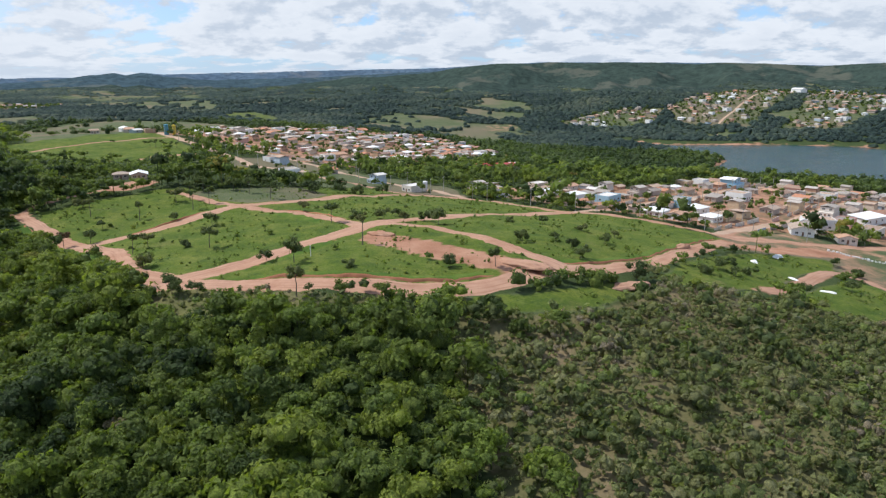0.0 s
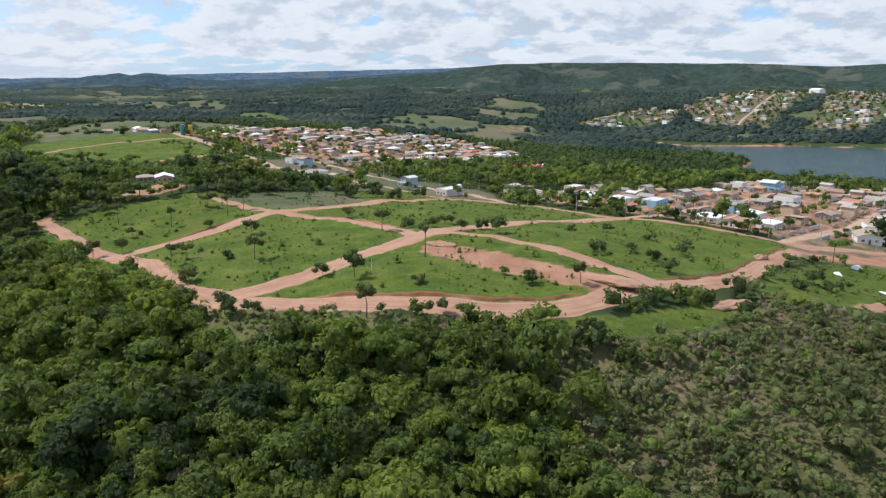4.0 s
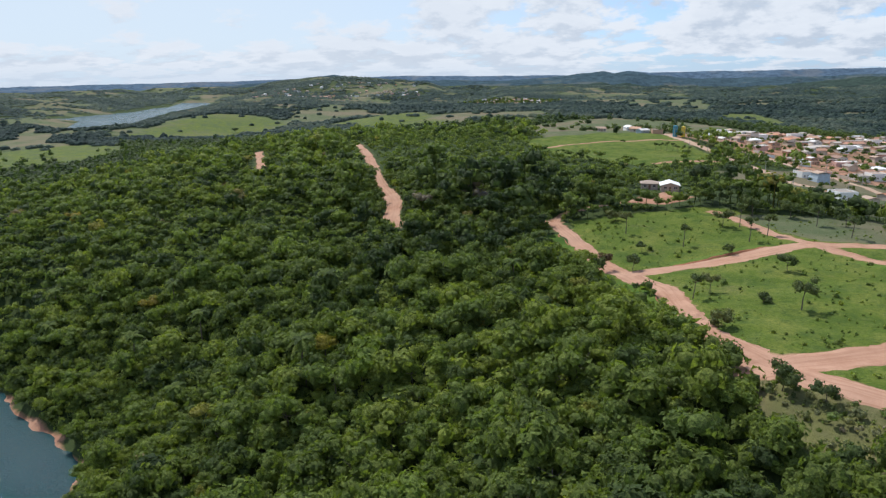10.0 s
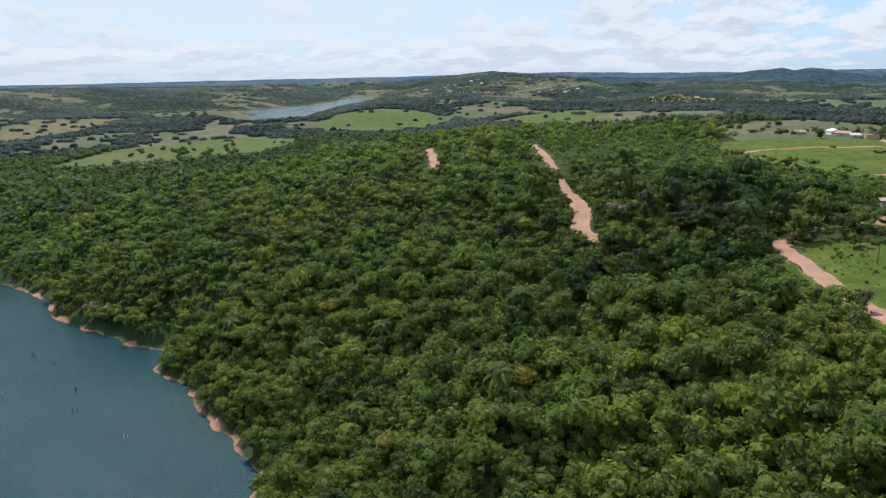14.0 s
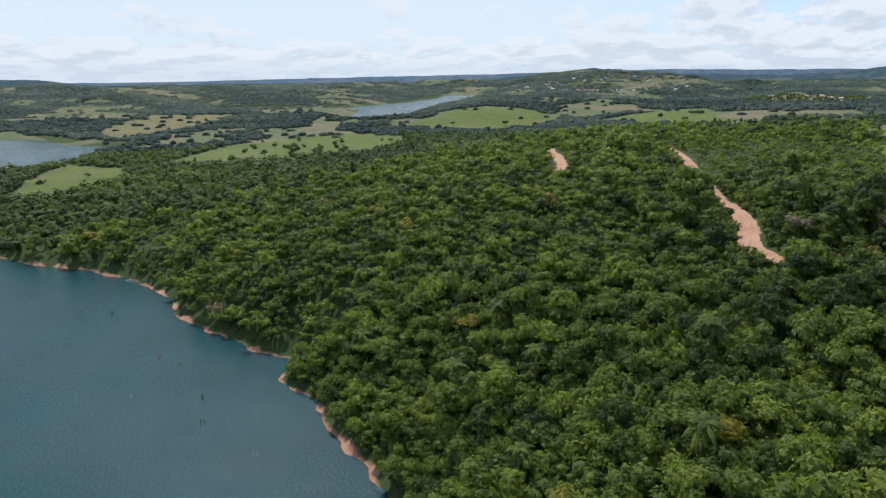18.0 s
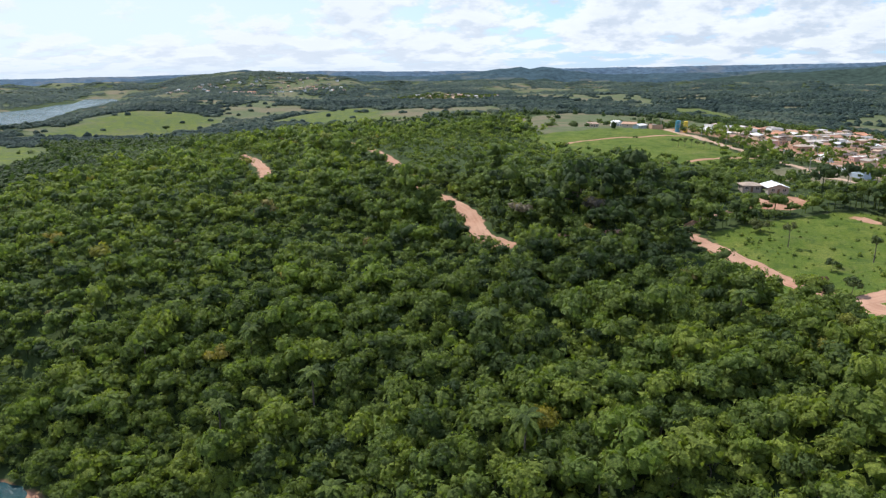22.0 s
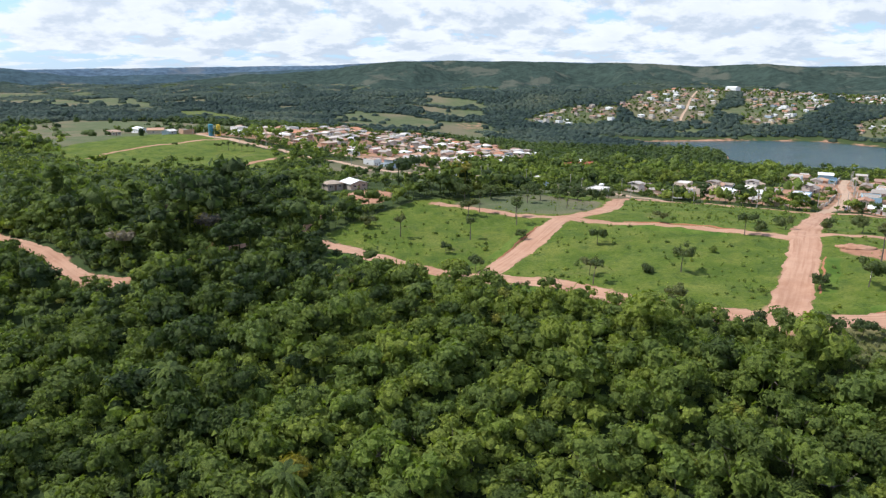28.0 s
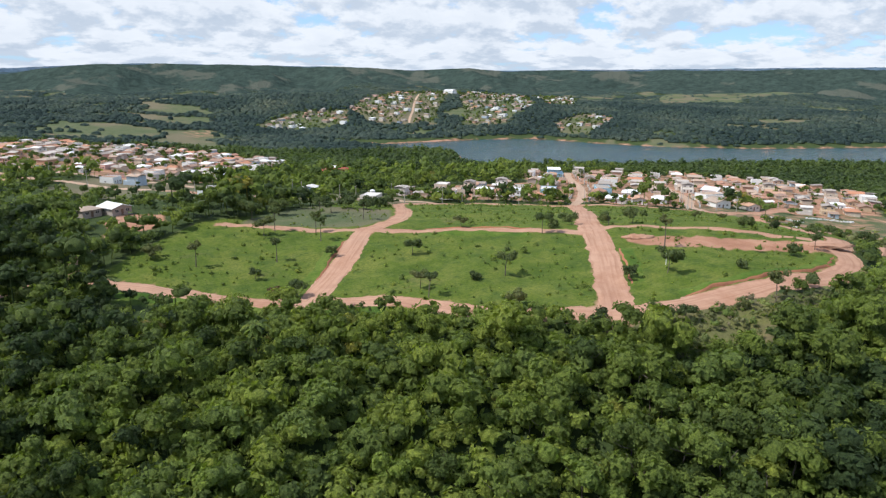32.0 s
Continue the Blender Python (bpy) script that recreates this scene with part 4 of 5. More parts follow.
def dome_arrays(seed, rounded):
    """A distant crown: an uneven low dome."""
    rng = np.random.default_rng(seed)
    if not rounded:
        a = np.arange(6) * math.tau / 6 + rng.uniform(-0.3, 0.3, 6)
        r = rng.uniform(0.75, 1.1, 6)
        V = np.concatenate([np.c_[r * np.cos(a), r * np.sin(a), rng.uniform(-0.65, -0.35, 6)], [[rng.uniform(-0.2, 0.2), rng.uniform(-0.2, 0.2), 0.7]]])
        return V, np.array([[k, (k + 1) % 6, 6] for k in range(6)])
    a = np.arange(5) * math.tau / 5 + rng.uniform(-0.3, 0.3, 5)
    r = rng.uniform(0.75, 1.1, 5)
    low = np.c_[r * np.cos(a), r * np.sin(a), rng.uniform(-0.65, -0.35, 5)]
    mid = np.c_[r * 0.82 * np.cos(a + 0.5), r * 0.82 * np.sin(a + 0.5), rng.uniform(0.2, 0.5, 5)]
    F = [[k, (k + 1) % 5, 5 + k] for k in range(5)] + [[(k + 1) % 5, 5 + (k + 1) % 5, 5 + k] for k in range(5)] + [[5 + k, 5 + (k + 1) % 5, 10] for k in range(5)]
    return np.concatenate([low, mid, [[rng.uniform(-0.2, 0.2), rng.uniform(-0.2, 0.2), 0.85]]]), np.array(F)


def far_woods():
    rng = np.random.default_rng(61)
    XX, YY, RR, HH = [], [], [], []
    for r0, r1, step, tall in ((430, 900, 7.0, 3.3), (900, 1500, 8.8, 3.2), (1500, 2300, 10.5, 3.0), (2300, 3150, 15.0, 3.4)):
        x, y, g = scatter(-r1 - 130, r1 - 130, -300, r1 + 110, step, int(r0))
        r = np.hypot(x - HUB[0], y - HUB[1])
        az = np.degrees(np.arctan2(-(x - HUB[0]), y - HUB[1]))
        boxed = (x > -560) & (x < 330) & (y > -60) & (y < 620)
        keep = (r >= r0) & (r < r1) & ~boxed & (az > -70) & (az < 104)
        x, y, r = x[keep], y[keep], r[keep]
        wood = np.where(r < 820, 1.0, far_wood(x, y)) * (1 - 0.6 * inside(x, y, TOWN_HILLSIDE, 60))
        keep = (any_inside(x, y, OPEN_LAND, 4) < 0.5) & (lake_distance(x, y) > np.where(r > 900, 26, 5)) & (wood > g.uniform(0.05, 0.95, len(x)))
        keep |= ~keep & (g.random(len(x)) < np.where(r < 1500, 0.025, 0.05)) & (lake_distance(x, y) > 8) & (any_inside(x, y, [TOWN_FAR, TOWN_HILL, TOWN_RIM, TOWN_SHORE, TOWN_POINT, TOWN_NORTH, TOWN_EAST, YARD, FIELDS], 3) < 0.5)
        n = keep.sum()
        XX.append(x[keep]), YY.append(y[keep]), RR.append(g.lognormal(0, 0.22, n) * step * np.where(r0 > 800, 0.70, 0.62)), HH.append(g.lognormal(0, 0.2, n) * tall)
    x, y, R, Hh = map(np.concatenate, (XX, YY, RR, HH))
    hue = np.clip(0.40 + 0.34 * waves(x, y, 420, 62) + 0.22 * waves(x, y, 130, 63) + rng.normal(0, 0.11, len(x)), 0, 1)
    r = np.hypot(x - HUB[0], y - HUB[1])
    # crowns beyond 900 m take the leaves with haze in their colour
    for pick, mat, leaves in ((r < 900, M_WOOD, 6), ((r >= 900) & (r < 1600), M_FAR_HAZED, 0), (r >= 1600, M_FAR_HAZED, 0)):
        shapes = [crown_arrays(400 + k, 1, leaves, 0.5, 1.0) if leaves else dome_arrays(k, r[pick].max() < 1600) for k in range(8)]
        joined_trees("distant_woodland", x[pick], y[pick], R[pick], hue[pick] * (0.38 if leaves else 0.95), shapes, mat, 0.0, "distant wooded hills and tree belts in dark green, hazed blue farther out", "woodland", seed=5, tall=Hh[pick])


SINGLE = None
woods()
undergrowth()
scrubland()
far_woods()


# ---- single trees ----
def crown_part(name, v, f, mat, parent, at, radius, tall=1.0):
    ob = array_mesh(name, v * np.array([radius, radius, radius * tall]) + np.array(at), f, mat, True)
    ob.parent = parent
    return ob


def tree_model(seed, tall, radius, lobes=6, leaves=240, leaf=0.19, flat=0.75, lean=0.3, mat=None, loose=0.0):
    """A tree at the origin: a bent tapered trunk that forks into limbs, and a crown of leaf sprays."""
    rng = random.Random(seed)
    base = new("tree")
    bm = bmesh.new()
    top = Vector((rng.uniform(-lean, lean), rng.uniform(-lean, lean), tall - radius * flat * 0.9))
    mid = top * 0.5 + Vector((rng.uniform(-0.2, 0.2), rng.uniform(-0.2, 0.2), 0))
    tube(bm, [(0, 0, -0.4), mid, top], [0.022 * tall, 0.014 * tall, 0.009 * tall])
    for k in range(5):
        a = k * 1.26 + rng.uniform(-0.4, 0.4)
        out = Vector((math.cos(a), math.sin(a), 0)) * radius * rng.uniform(0.5, 0.8)
        tube(bm, [mid.lerp(top, 0.6), top.lerp(mid, 0.2) + out * 0.5, top + out + Vector((0, 0, radius * rng.uniform(-0.1, 0.4)))], [0.009 * tall, 0.006 * tall, 0.003 * tall], 5)
    part("trunk", bm, M_BARK, base)
    v, f = crown_arrays(seed + 900, lobes, leaves, leaf, flat, loose)
    crown_part("crown", v, f, mat or M_TREE, base, top, radius)
    return base


def plant(model, x, y, scale, turn, tall=1.0):
    m = Matrix.LocRotScale((x, y, float(ground_z(x, y)) - 0.05), Euler((0, 0, turn)), (scale, scale, scale * tall))
    return copy_thing(model, m)


def discard(model):
    for o in (*model.children_recursive, model):
        bpy.data.objects.remove(o)


def wood_trees():
    rng = random.Random(71)
    models = [tree_model(600 + k, 1.75, 1.0, 8, 290, 0.125, 0.8, 0.2) for k in range(8)]
    for k, m in enumerate(models):
        tagged(m, "broad-crowned woodland tree with dense mixed-green leaves", "tree", "trees of the wood")
    for x, y, r in SINGLE:
        plant(rng.choice(models), x, y, r, rng.uniform(0, 6.28), rng.uniform(0.9, 1.15))
    for m in models:
        discard(m)


wood_trees()

# trees left standing on the plots: x, y, height, crown radius
PLOT_TREES_WEST = [(-74.5, 219, 8.5, 2.1), (-78, 178, 5.5, 2.3), (-69, 171.5, 5.5, 2.2), (-103, 216, 7.0, 1.6), (-87, 314, 8.0, 1.9), (-75, 303, 8.0, 1.8), (-141, 278, 8.5, 1.6), (-119, 272, 8.5, 1.5),
                   (-98, 292, 8.0, 1.7), (-101, 281, 8.5, 1.6), (-109, 301, 9.0, 1.5), (-84, 252, 5.5, 1.9), (-56, 268, 4.5, 1.8), (-101, 265, 4.0, 1.4), (-97, 226, 5.5, 1.8), (-125, 240, 5.5, 1.8),
                   (-88, 198, 4.6, 2.2), (-114, 298, 7.0, 2.6), (-83, 221, 3.0, 1.4), (-129, 262, 4.0, 1.5), (-150, 290, 5.0, 2.4)]
PLOT_TREES_EAST = [(-38, 246, 8.0, 2.3), (-24.5, 208, 10.5, 1.5), (-42, 192, 7.5, 2.6), (-36, 165, 9.0, 1.9), (-20, 243, 4.0, 1.8), (-9, 252, 4.6, 2.0), (-2, 241, 6.2, 2.8), (40, 201, 4.2, 1.9), (14, 185, 6.0, 1.5),
                   (2, 184, 4.0, 1.6), (54, 190, 6.0, 2.3), (-25, 182, 2.6, 1.5), (-18, 247, 5.0, 2.0), (-31, 249, 4.2, 1.9), (-53, 198, 4.2, 1.8), (36, 221, 3.2, 1.5), (51, 256, 3.0, 1.5), (37, 260, 3.6, 1.6),
                   (25, 260, 2.8, 1.4), (25, 216, 4.6, 2.1), (62, 251, 3.0, 1.3)]
PLOT_TREES_EDGE = [(-61, 328, 6.5, 3.0), (-50, 338, 6.0, 2.6), (-42, 350, 6.5, 2.8), (-66, 336, 7.0, 3.2), (-79, 322, 7.5, 2.8), (-18, 259, 3.6, 1.6), (55, 235, 3.6, 1.7), (40, 215, 4.0, 1.9), (86, 236, 3.2, 1.6),
                   (89, 221, 3.8, 2.0), (95, 219, 3.6, 1.9), (101, 224, 3.4, 1.8), (98, 234, 3.0, 1.6), (155, 256, 3.8, 2.2), (111, 209, 4.6, 1.8), (138, 229, 4.4, 1.9), (82, 212, 3.6, 2.0), (-28, 362, 6.0, 2.6),
                   (-54, 360, 6.5, 3.0), (-110, 322, 8.0, 2.8), (-98, 328, 7.5, 2.6), (-62, 170, 4.2, 1.7), (-47, 166, 2.8, 1.3)]


def plot_trees():
    rng = random.Random(81)
    n = 0
    for k, (x, y, tall, r) in enumerate(PLOT_TREES_WEST + PLOT_TREES_EAST + PLOT_TREES_EDGE):
        for step in range(8):            # keep off the carriageway
            here = road_distance(np.array([x]), np.array([y]))[0]
            if here > 0.8:
                break
            gx = road_distance(np.array([x + 0.5]), np.array([y]))[0] - here
            gy = road_distance(np.array([x]), np.array([y + 0.5]))[0] - here
            x, y = x + 2.0 * gx, y + 2.0 * gy
        tr = tree_model(700 + k, tall, r * 1.35, rng.choice((7, 8, 9)), 380, 0.12, rng.uniform(0.8, 1.2), 0.5, M_PLOT, 0.30)
        tr.matrix_basis = Matrix.LocRotScale((x, y, float(ground_z(x, y)) - 0.05), Euler((0, 0, rng.uniform(0, 6.28))), (1, 1, 1))
        if tall > 7:
            label = "tall slender tree with a bare trunk on the green plot"
        elif tall > 4.4:
            label = "mid-sized tree with a rounded crown on the grassy plot"
        else:
            label = "low bushy tree on the cleared green plot"
        tagged(tr, label, "tree", "trees on the plots")


plot_trees()


def palm_model(seed):
    rng = random.Random(seed)
    base = new("palm_tree")
    bm = bmesh.new()
    tube(bm, [(0, 0, -0.4), (0.1, 0, 3.0), (0.05, 0.1, 6.6)], [0.22, 0.17, 0.14], 7)
    part("trunk", bm, M_BARK, base)
    for k in range(20):
        a, up = k * 2.4, rng.uniform(0.1, 1.3)
        long = rng.uniform(2.5, 3.3)
        bm = bmesh.new()
        rows = []
        for i in range(6):
            t = i / 5
            d, z = long * t * math.cos(up * 0.5), 6.6 + long * (t * math.sin(up) - 0.85 * t * t)
            w = 0.55 * math.sin(math.pi * min(0.12 + t * 0.9, 1)) + 0.02
            c, s = math.cos(a), math.sin(a)
            rows.append([bm.verts.new((d * c - q * w * s, d * s + q * w * c, z - abs(q) * w * 0.5)) for q in (-1, 0, 1)])
        for u, v in zip(rows, rows[1:]):
            for j in (0, 1):
                bm.faces.new((u[j], u[j + 1], v[j + 1], v[j]))
        part("frond", bm, M_TREE, base)
    return tagged(base, "tall palm with a crown of arching fronds above the canopy", "palm", "palms in the wood")


PALMS = [(-197, 188, 1.15), (-146, 210, 0.95), (-233, 168, 1.1), (-175, 157, 1.1), (-252, 156, 1.15), (-292, 168, 1.0), (-318, 164, 1.0), (-300, 152, 1.05), (-336, 176, 1.0), (-208, 142, 1.0), (-262, 178, 1.0)]
palm = palm_model(5)
for i, (x, y, k) in enumerate(PALMS):
    plant(palm, x, y, k * 1.25, i * 1.7, 1.2)
discard(palm)


def bushes():
    """Low bushes and grass tussocks on the plots and verges."""
    x, y, rng = scatter(-170, 175, 155, 400, 1.5, 91)
    d = waves(x, y, 26, 92) + 0.5 * waves(x, y, 9, 93)
    keep = (any_inside(x, y, [FIELDS, FIELD_EAST, FIELD_SOUTH, VERGE, VERGE_FORK, VERGE_RING], 1) > 0.5) & (road_distance(x, y) > 0.6) & (rng.random(len(x)) < 0.13 + 0.16 * d + 0.25 * inside(x, y, VERGE_FORK, 4))
    x, y = x[keep], y[keep]
    R = np.clip(rng.lognormal(math.log(0.34), 0.55, len(x)), 0.15, 1.5)
    hue = np.clip(rng.normal(0.72, 0.2, len(x)), 0, 0.95)
    shapes = [crown_arrays(800 + k, 1, 7, 0.5, 0.8) for k in range(6)]
    joined_trees("bushes", x, y, R, hue, shapes, M_WOOD, 0.45, "low bushes and tussocks dotted over the green plots", "bushes", seed=6)


bushes()


# ---- houses ----
def random_paint(name, stops, rough=0.75, rows=0.0, joined=False):
    mt, N, L, p = material(name, rough, 0.2)
    if joined:
        chance = N.new("ShaderNodeNewGeometry").outputs["Random Per Island"]
    else:
        chance = N.new("ShaderNodeObjectInfo").outputs["Random"]
    col = ramp(N, L, chance, stops, True)
    n = noise_node(N, L, 0.8, 5, 0.65)
    col = mix_rgb(N, L, scaled(N, L, n, 0.0, 0.45), col, (0.30, 0.22, 0.16))
    L.new(col, p.inputs["Base Color"])
    if rows:
        tc = N.new("ShaderNodeTexCoord")
        w = N.new("ShaderNodeTexWave")
        w.inputs["Scale"].default_value = rows
        L.new(tc.outputs["Object"], w.inputs["Vector"])
        bumped(N, L, p, w.outputs["Fac"], 0.6, 0.06)
    return mt


WALL_PAINTS = [(0.0, (0.708, 0.672, 0.614)), (0.22, (0.610, 0.528, 0.425)), (0.46, (0.512, 0.312, 0.212)), (0.64, (0.415, 0.360, 0.319)), (0.78, (0.586, 0.456, 0.307)), (0.89, (0.415, 0.528, 0.625)), (0.94, (0.671, 0.408, 0.354))]
TILE_TONES = [(0.0, (0.512, 0.220, 0.121)), (0.25, (0.410, 0.213, 0.138)), (0.45, (0.307, 0.195, 0.144)), (0.70, (0.538, 0.317, 0.207)), (0.85, (0.435, 0.342, 0.270))]
SHEET_TONES = [(0.0, (0.500, 0.459, 0.415)), (0.25, (0.362, 0.329, 0.293)), (0.50, (0.750, 0.732, 0.695)), (0.62, (0.294, 0.260, 0.232)), (0.76, (0.475, 0.347, 0.262)), (0.9, (0.362, 0.248, 0.183))]
M_WALL = random_paint("painted_render", WALL_PAINTS)
M_TILE = random_paint("clay_roof_tiles", TILE_TONES, rows=2.2)
M_SHEET = random_paint("fibre_cement_sheets", SHEET_TONES, rows=3.0)
FAR_PAINT = {"painted_render": random_paint("far_painted_render", WALL_PAINTS, joined=True), "clay_roof_tiles": random_paint("far_roof_tiles", TILE_TONES, joined=True),
             "fibre_cement_sheets": random_paint("far_roof_sheets", SHEET_TONES, joined=True)}


def plain(name, col, rough=0.6, spec=0.3, metal=0.0, dirt=0.25):
    mt, N, L, p = material(name, rough, spec, metal)
    n = noise_node(N, L, 1.1, 5, 0.65)
    L.new(mix_rgb(N, L, scaled(N, L, n, 0.0, dirt), col, tuple(c * 0.55 for c in col)), p.inputs["Base Color"])
    return mt


M_GLASS_DARK = plain("window_glass", (0.03, 0.035, 0.04), 0.15, 0.5)
M_FRAME = plain("window_frame", (0.55, 0.53, 0.5))
M_DOOR = plain("painted_door", (0.20, 0.12, 0.08))
M_WHITE = plain("white_paint", (0.80, 0.80, 0.78))
M_BLUE = plain("blue_paint", (0.32, 0.50, 0.61))
M_YELLOW = plain("yellow_paint", (0.70, 0.50, 0.06))
M_TEAL = plain("blue_green_paint", (0.08, 0.26, 0.34))
M_CONCRETE = plain("concrete", (0.42, 0.40, 0.37), 0.85, 0.1)
M_RED = plain("red_sheet", (0.45, 0.07, 0.06))


def window_part(parent, x, y, z, w, h, face):
    """A framed window standing 4 cm proud of a wall that faces along face (a unit step on x or y)."""
    bm = bmesh.new()
    fx, fy = face
    if fy:
        box(bm, (x - w / 2, min(y - 0.05 * fy, y + 0.05 * fy), z), (x + w / 2, max(y - 0.05 * fy, y + 0.05 * fy), z + h))
    else:
        box(bm, (min(x - 0.05 * fx, x + 0.05 * fx), y - w / 2, z), (max(x - 0.05 * fx, x + 0.05 * fx), y + w / 2, z + h))
    win = part("window", bm, M_FRAME, parent)
    bm = bmesh.new()
    i = 0.09
    if fy:
        for s in (-1, 1):
            box(bm, (x + s * w / 4 - w / 4 + i, y + 0.052 * fy - 0.01, z + i), (x + s * w / 4 + w / 4 - i / 2, y + 0.052 * fy + 0.01, z + h - i))
    else:
        for s in (-1, 1):
            box(bm, (x + 0.052 * fx - 0.01, y + s * w / 4 - w / 4 + i, z + i), (x + 0.052 * fx + 0.01, y + s * w / 4 + w / 4 - i / 2, z + h - i))
    part("pane", bm, M_GLASS_DARK, win)


def slab(bm, corners, thick=0.14):
    lo = [bm.verts.new(Vector(c)) for c in corners]
    hi = [bm.verts.new(Vector(c) + Vector((0, 0, thick))) for c in corners]
    n = len(corners)
    bm.faces.new(lo[::-1])
    bm.faces.new(hi)
    for i in range(n):
        bm.faces.new((lo[i], lo[(i + 1) % n], hi[(i + 1) % n], hi[i]))


def house_model(form, w, d, h, wall=None, roof=None, label="", porch=False, windows=3):
    """A house at the origin, its front towards -y. form: gable, hip, shed, parapet or storeys."""
    base = new("house")
    a, b, e = w / 2, d / 2, 0.55
    wall = wall or M_WALL
    rise = {"gable": 0.30 * a, "hip": 0.32 * b, "shed": 0.10 * d}.get(form, 0)
    bm = bmesh.new()
    if form == "gable":
        pr = [(-a, 0), (a, 0), (a, h), (0, h + rise), (-a, h)]
        fr, bk = [[bm.verts.new((x, y, z - (0.8 if z == 0 else 0))) for x, z in pr] for y in (-b, b)]
        bm.faces.new(fr)
        bm.faces.new(bk[::-1])
        for i in range(5):
            bm.faces.new((fr[(i + 1) % 5], fr[i], bk[i], bk[(i + 1) % 5]))
    elif form == "storeys":
        box(bm, (-a, -b, -0.8), (a, b, h))
        box(bm, (-a * 0.92, -b * 0.55, h), (a * 0.92, b * 0.97, h * 1.95))
    else:
        box(bm, (-a, -b, -0.8), (a, b, h))
        if form == "parapet":
            for lo, hi in (((-a, -b, h), (a, -b + 0.18, h + 0.7)), ((-a, b - 0.18, h), (a, b, h + 0.7)), ((-a, -b + 0.18, h), (-a + 0.18, b - 0.18, h + 0.7)), ((a - 0.18, -b + 0.18, h), (a, b - 0.18, h + 0.7))):
                box(bm, lo, hi)
    part("wall", bm, wall, base)
    bm = bmesh.new()
    if form == "gable":
        dz = e * rise / a
        slab(bm, [(-a - e, -b - e, h - dz), (0, -b - e, h + rise), (0, b + e, h + rise), (-a - e, b + e, h - dz)])
        slab(bm, [(0, -b - e, h + rise), (a + e, -b - e, h - dz), (a + e, b + e, h - dz), (0, b + e, h + rise)])
        box(bm, (-0.14, -b - e, h + rise + 0.1), (0.14, b + e, h + rise + 0.24))
        mat = roof or M_TILE
    elif form == "hip":
        rg = max(a - b, 0.4)
        A, B, C, D = (-a - e, -b - e, h - 0.1), (a + e, -b - e, h - 0.1), (a + e, b + e, h - 0.1), (-a - e, b + e, h - 0.1)
        U, V = (-rg, 0, h + rise), (rg, 0, h + rise)
        for q in ([A, B, V, U], [B, C, V], [C, D, U, V], [D, A, U]):
            slab(bm, q)
        mat = roof or M_TILE
    elif form == "shed":
        slab(bm, [(-a - e, -b - e, h), (a + e, -b - e, h), (a + e, b + e, h + rise), (-a - e, b + e, h + rise)], 0.1)
        mat = roof or M_SHEET
    elif form == "parapet":
        slab(bm, [(-a + 0.2, -b + 0.2, h + 0.15), (a - 0.2, -b + 0.2, h + 0.15), (a - 0.2, b - 0.2, h + 0.45), (-a + 0.2, b - 0.2, h + 0.45)], 0.08)
        mat = roof or M_SHEET
    else:
        z = h * 1.95
        slab(bm, [(-a * 0.92 - e, -b * 0.55 - e, z), (0, -b * 0.55 - e, z + 0.9), (0, b * 0.97 + e, z + 0.9), (-a * 0.92 - e, b * 0.97 + e, z)])
        slab(bm, [(0, -b * 0.55 - e, z + 0.9), (a * 0.92 + e, -b * 0.55 - e, z), (a * 0.92 + e, b * 0.97 + e, z), (0, b * 0.97 + e, z + 0.9)])
        mat = roof or M_SHEET
    part("roof", bm, mat, base)
    bm = bmesh.new()
    box(bm, (-0.45, -b - 0.04, 0), (0.45, -b + 0.02, 2.05))
    part("door", bm, M_DOOR, base)
    window_part(base, -a * 0.55, -b, 1.0, 1.3, 1.1, (0, -1))
    if windows > 1:
        window_part(base, a * 0.55, -b, 1.0, 1.3, 1.1, (0, -1))
    if windows > 2:
        window_part(base, -a, b * 0.2, 1.0, 1.2, 1.1, (-1, 0))
    if form == "storeys":
        window_part(base, -a * 0.45, -b * 0.55, h + 1.0, 1.3, 1.1, (0, -1))
        window_part(base, a * 0.45, -b * 0.55, h + 1.0, 1.3, 1.1, (0, -1))
    if porch:
        bm = bmesh.new()
        slab(bm, [(-a, -b - 2.4, 2.3), (a, -b - 2.4, 2.3), (a, -b + 0.1, 2.75), (-a, -b + 0.1, 2.75)], 0.08)
        por = part("porch_roof", bm, M_SHEET, base)
        for x in (-a + 0.2, 0.9, a - 0.2):
            bm = bmesh.new()
            box(bm, (x - 0.09, -b - 2.3, -0.5), (x + 0.09, -b - 2.12, 2.33))
            part("post", bm, M_CONCRETE, por)
    if label:
        tagged(base, label, "house")
    return base


HOUSES = [house_model("gable", 8, 10, 2.9, label="single-storey house with a low clay-tiled gable roof"),
          house_model("gable", 7, 8.5, 2.8, roof=M_SHEET, label="small house with a pale fibre-cement gable roof", porch=True),
          house_model("hip", 10, 8.5, 2.9, label="single-storey house under a hipped clay-tile roof"),
          house_model("shed", 7.5, 9, 2.8, label="plain house with a single-slope grey sheet roof"),
          house_model("parapet", 8.5, 11, 3.1, label="box-shaped rendered house with a parapet and flat roof"),
          house_model("storeys", 8, 10, 2.8, label="two-storey rendered house with a shallow sheet roof"),
          house_model("shed", 5.5, 6, 2.6, label="small outbuilding with a sheet roof", windows=1),
          house_model("gable", 9.5, 12, 3.0, label="long house with a weathered tiled gable roof", porch=True),
          house_model("hip", 10, 9, 3.2, wall=M_WHITE, roof=M_WHITE, label="white house with a bright pale hipped roof"),
          house_model("parapet", 10, 11, 4.2, wall=M_WHITE, label="white box-shaped house with a flat parapet roof")]
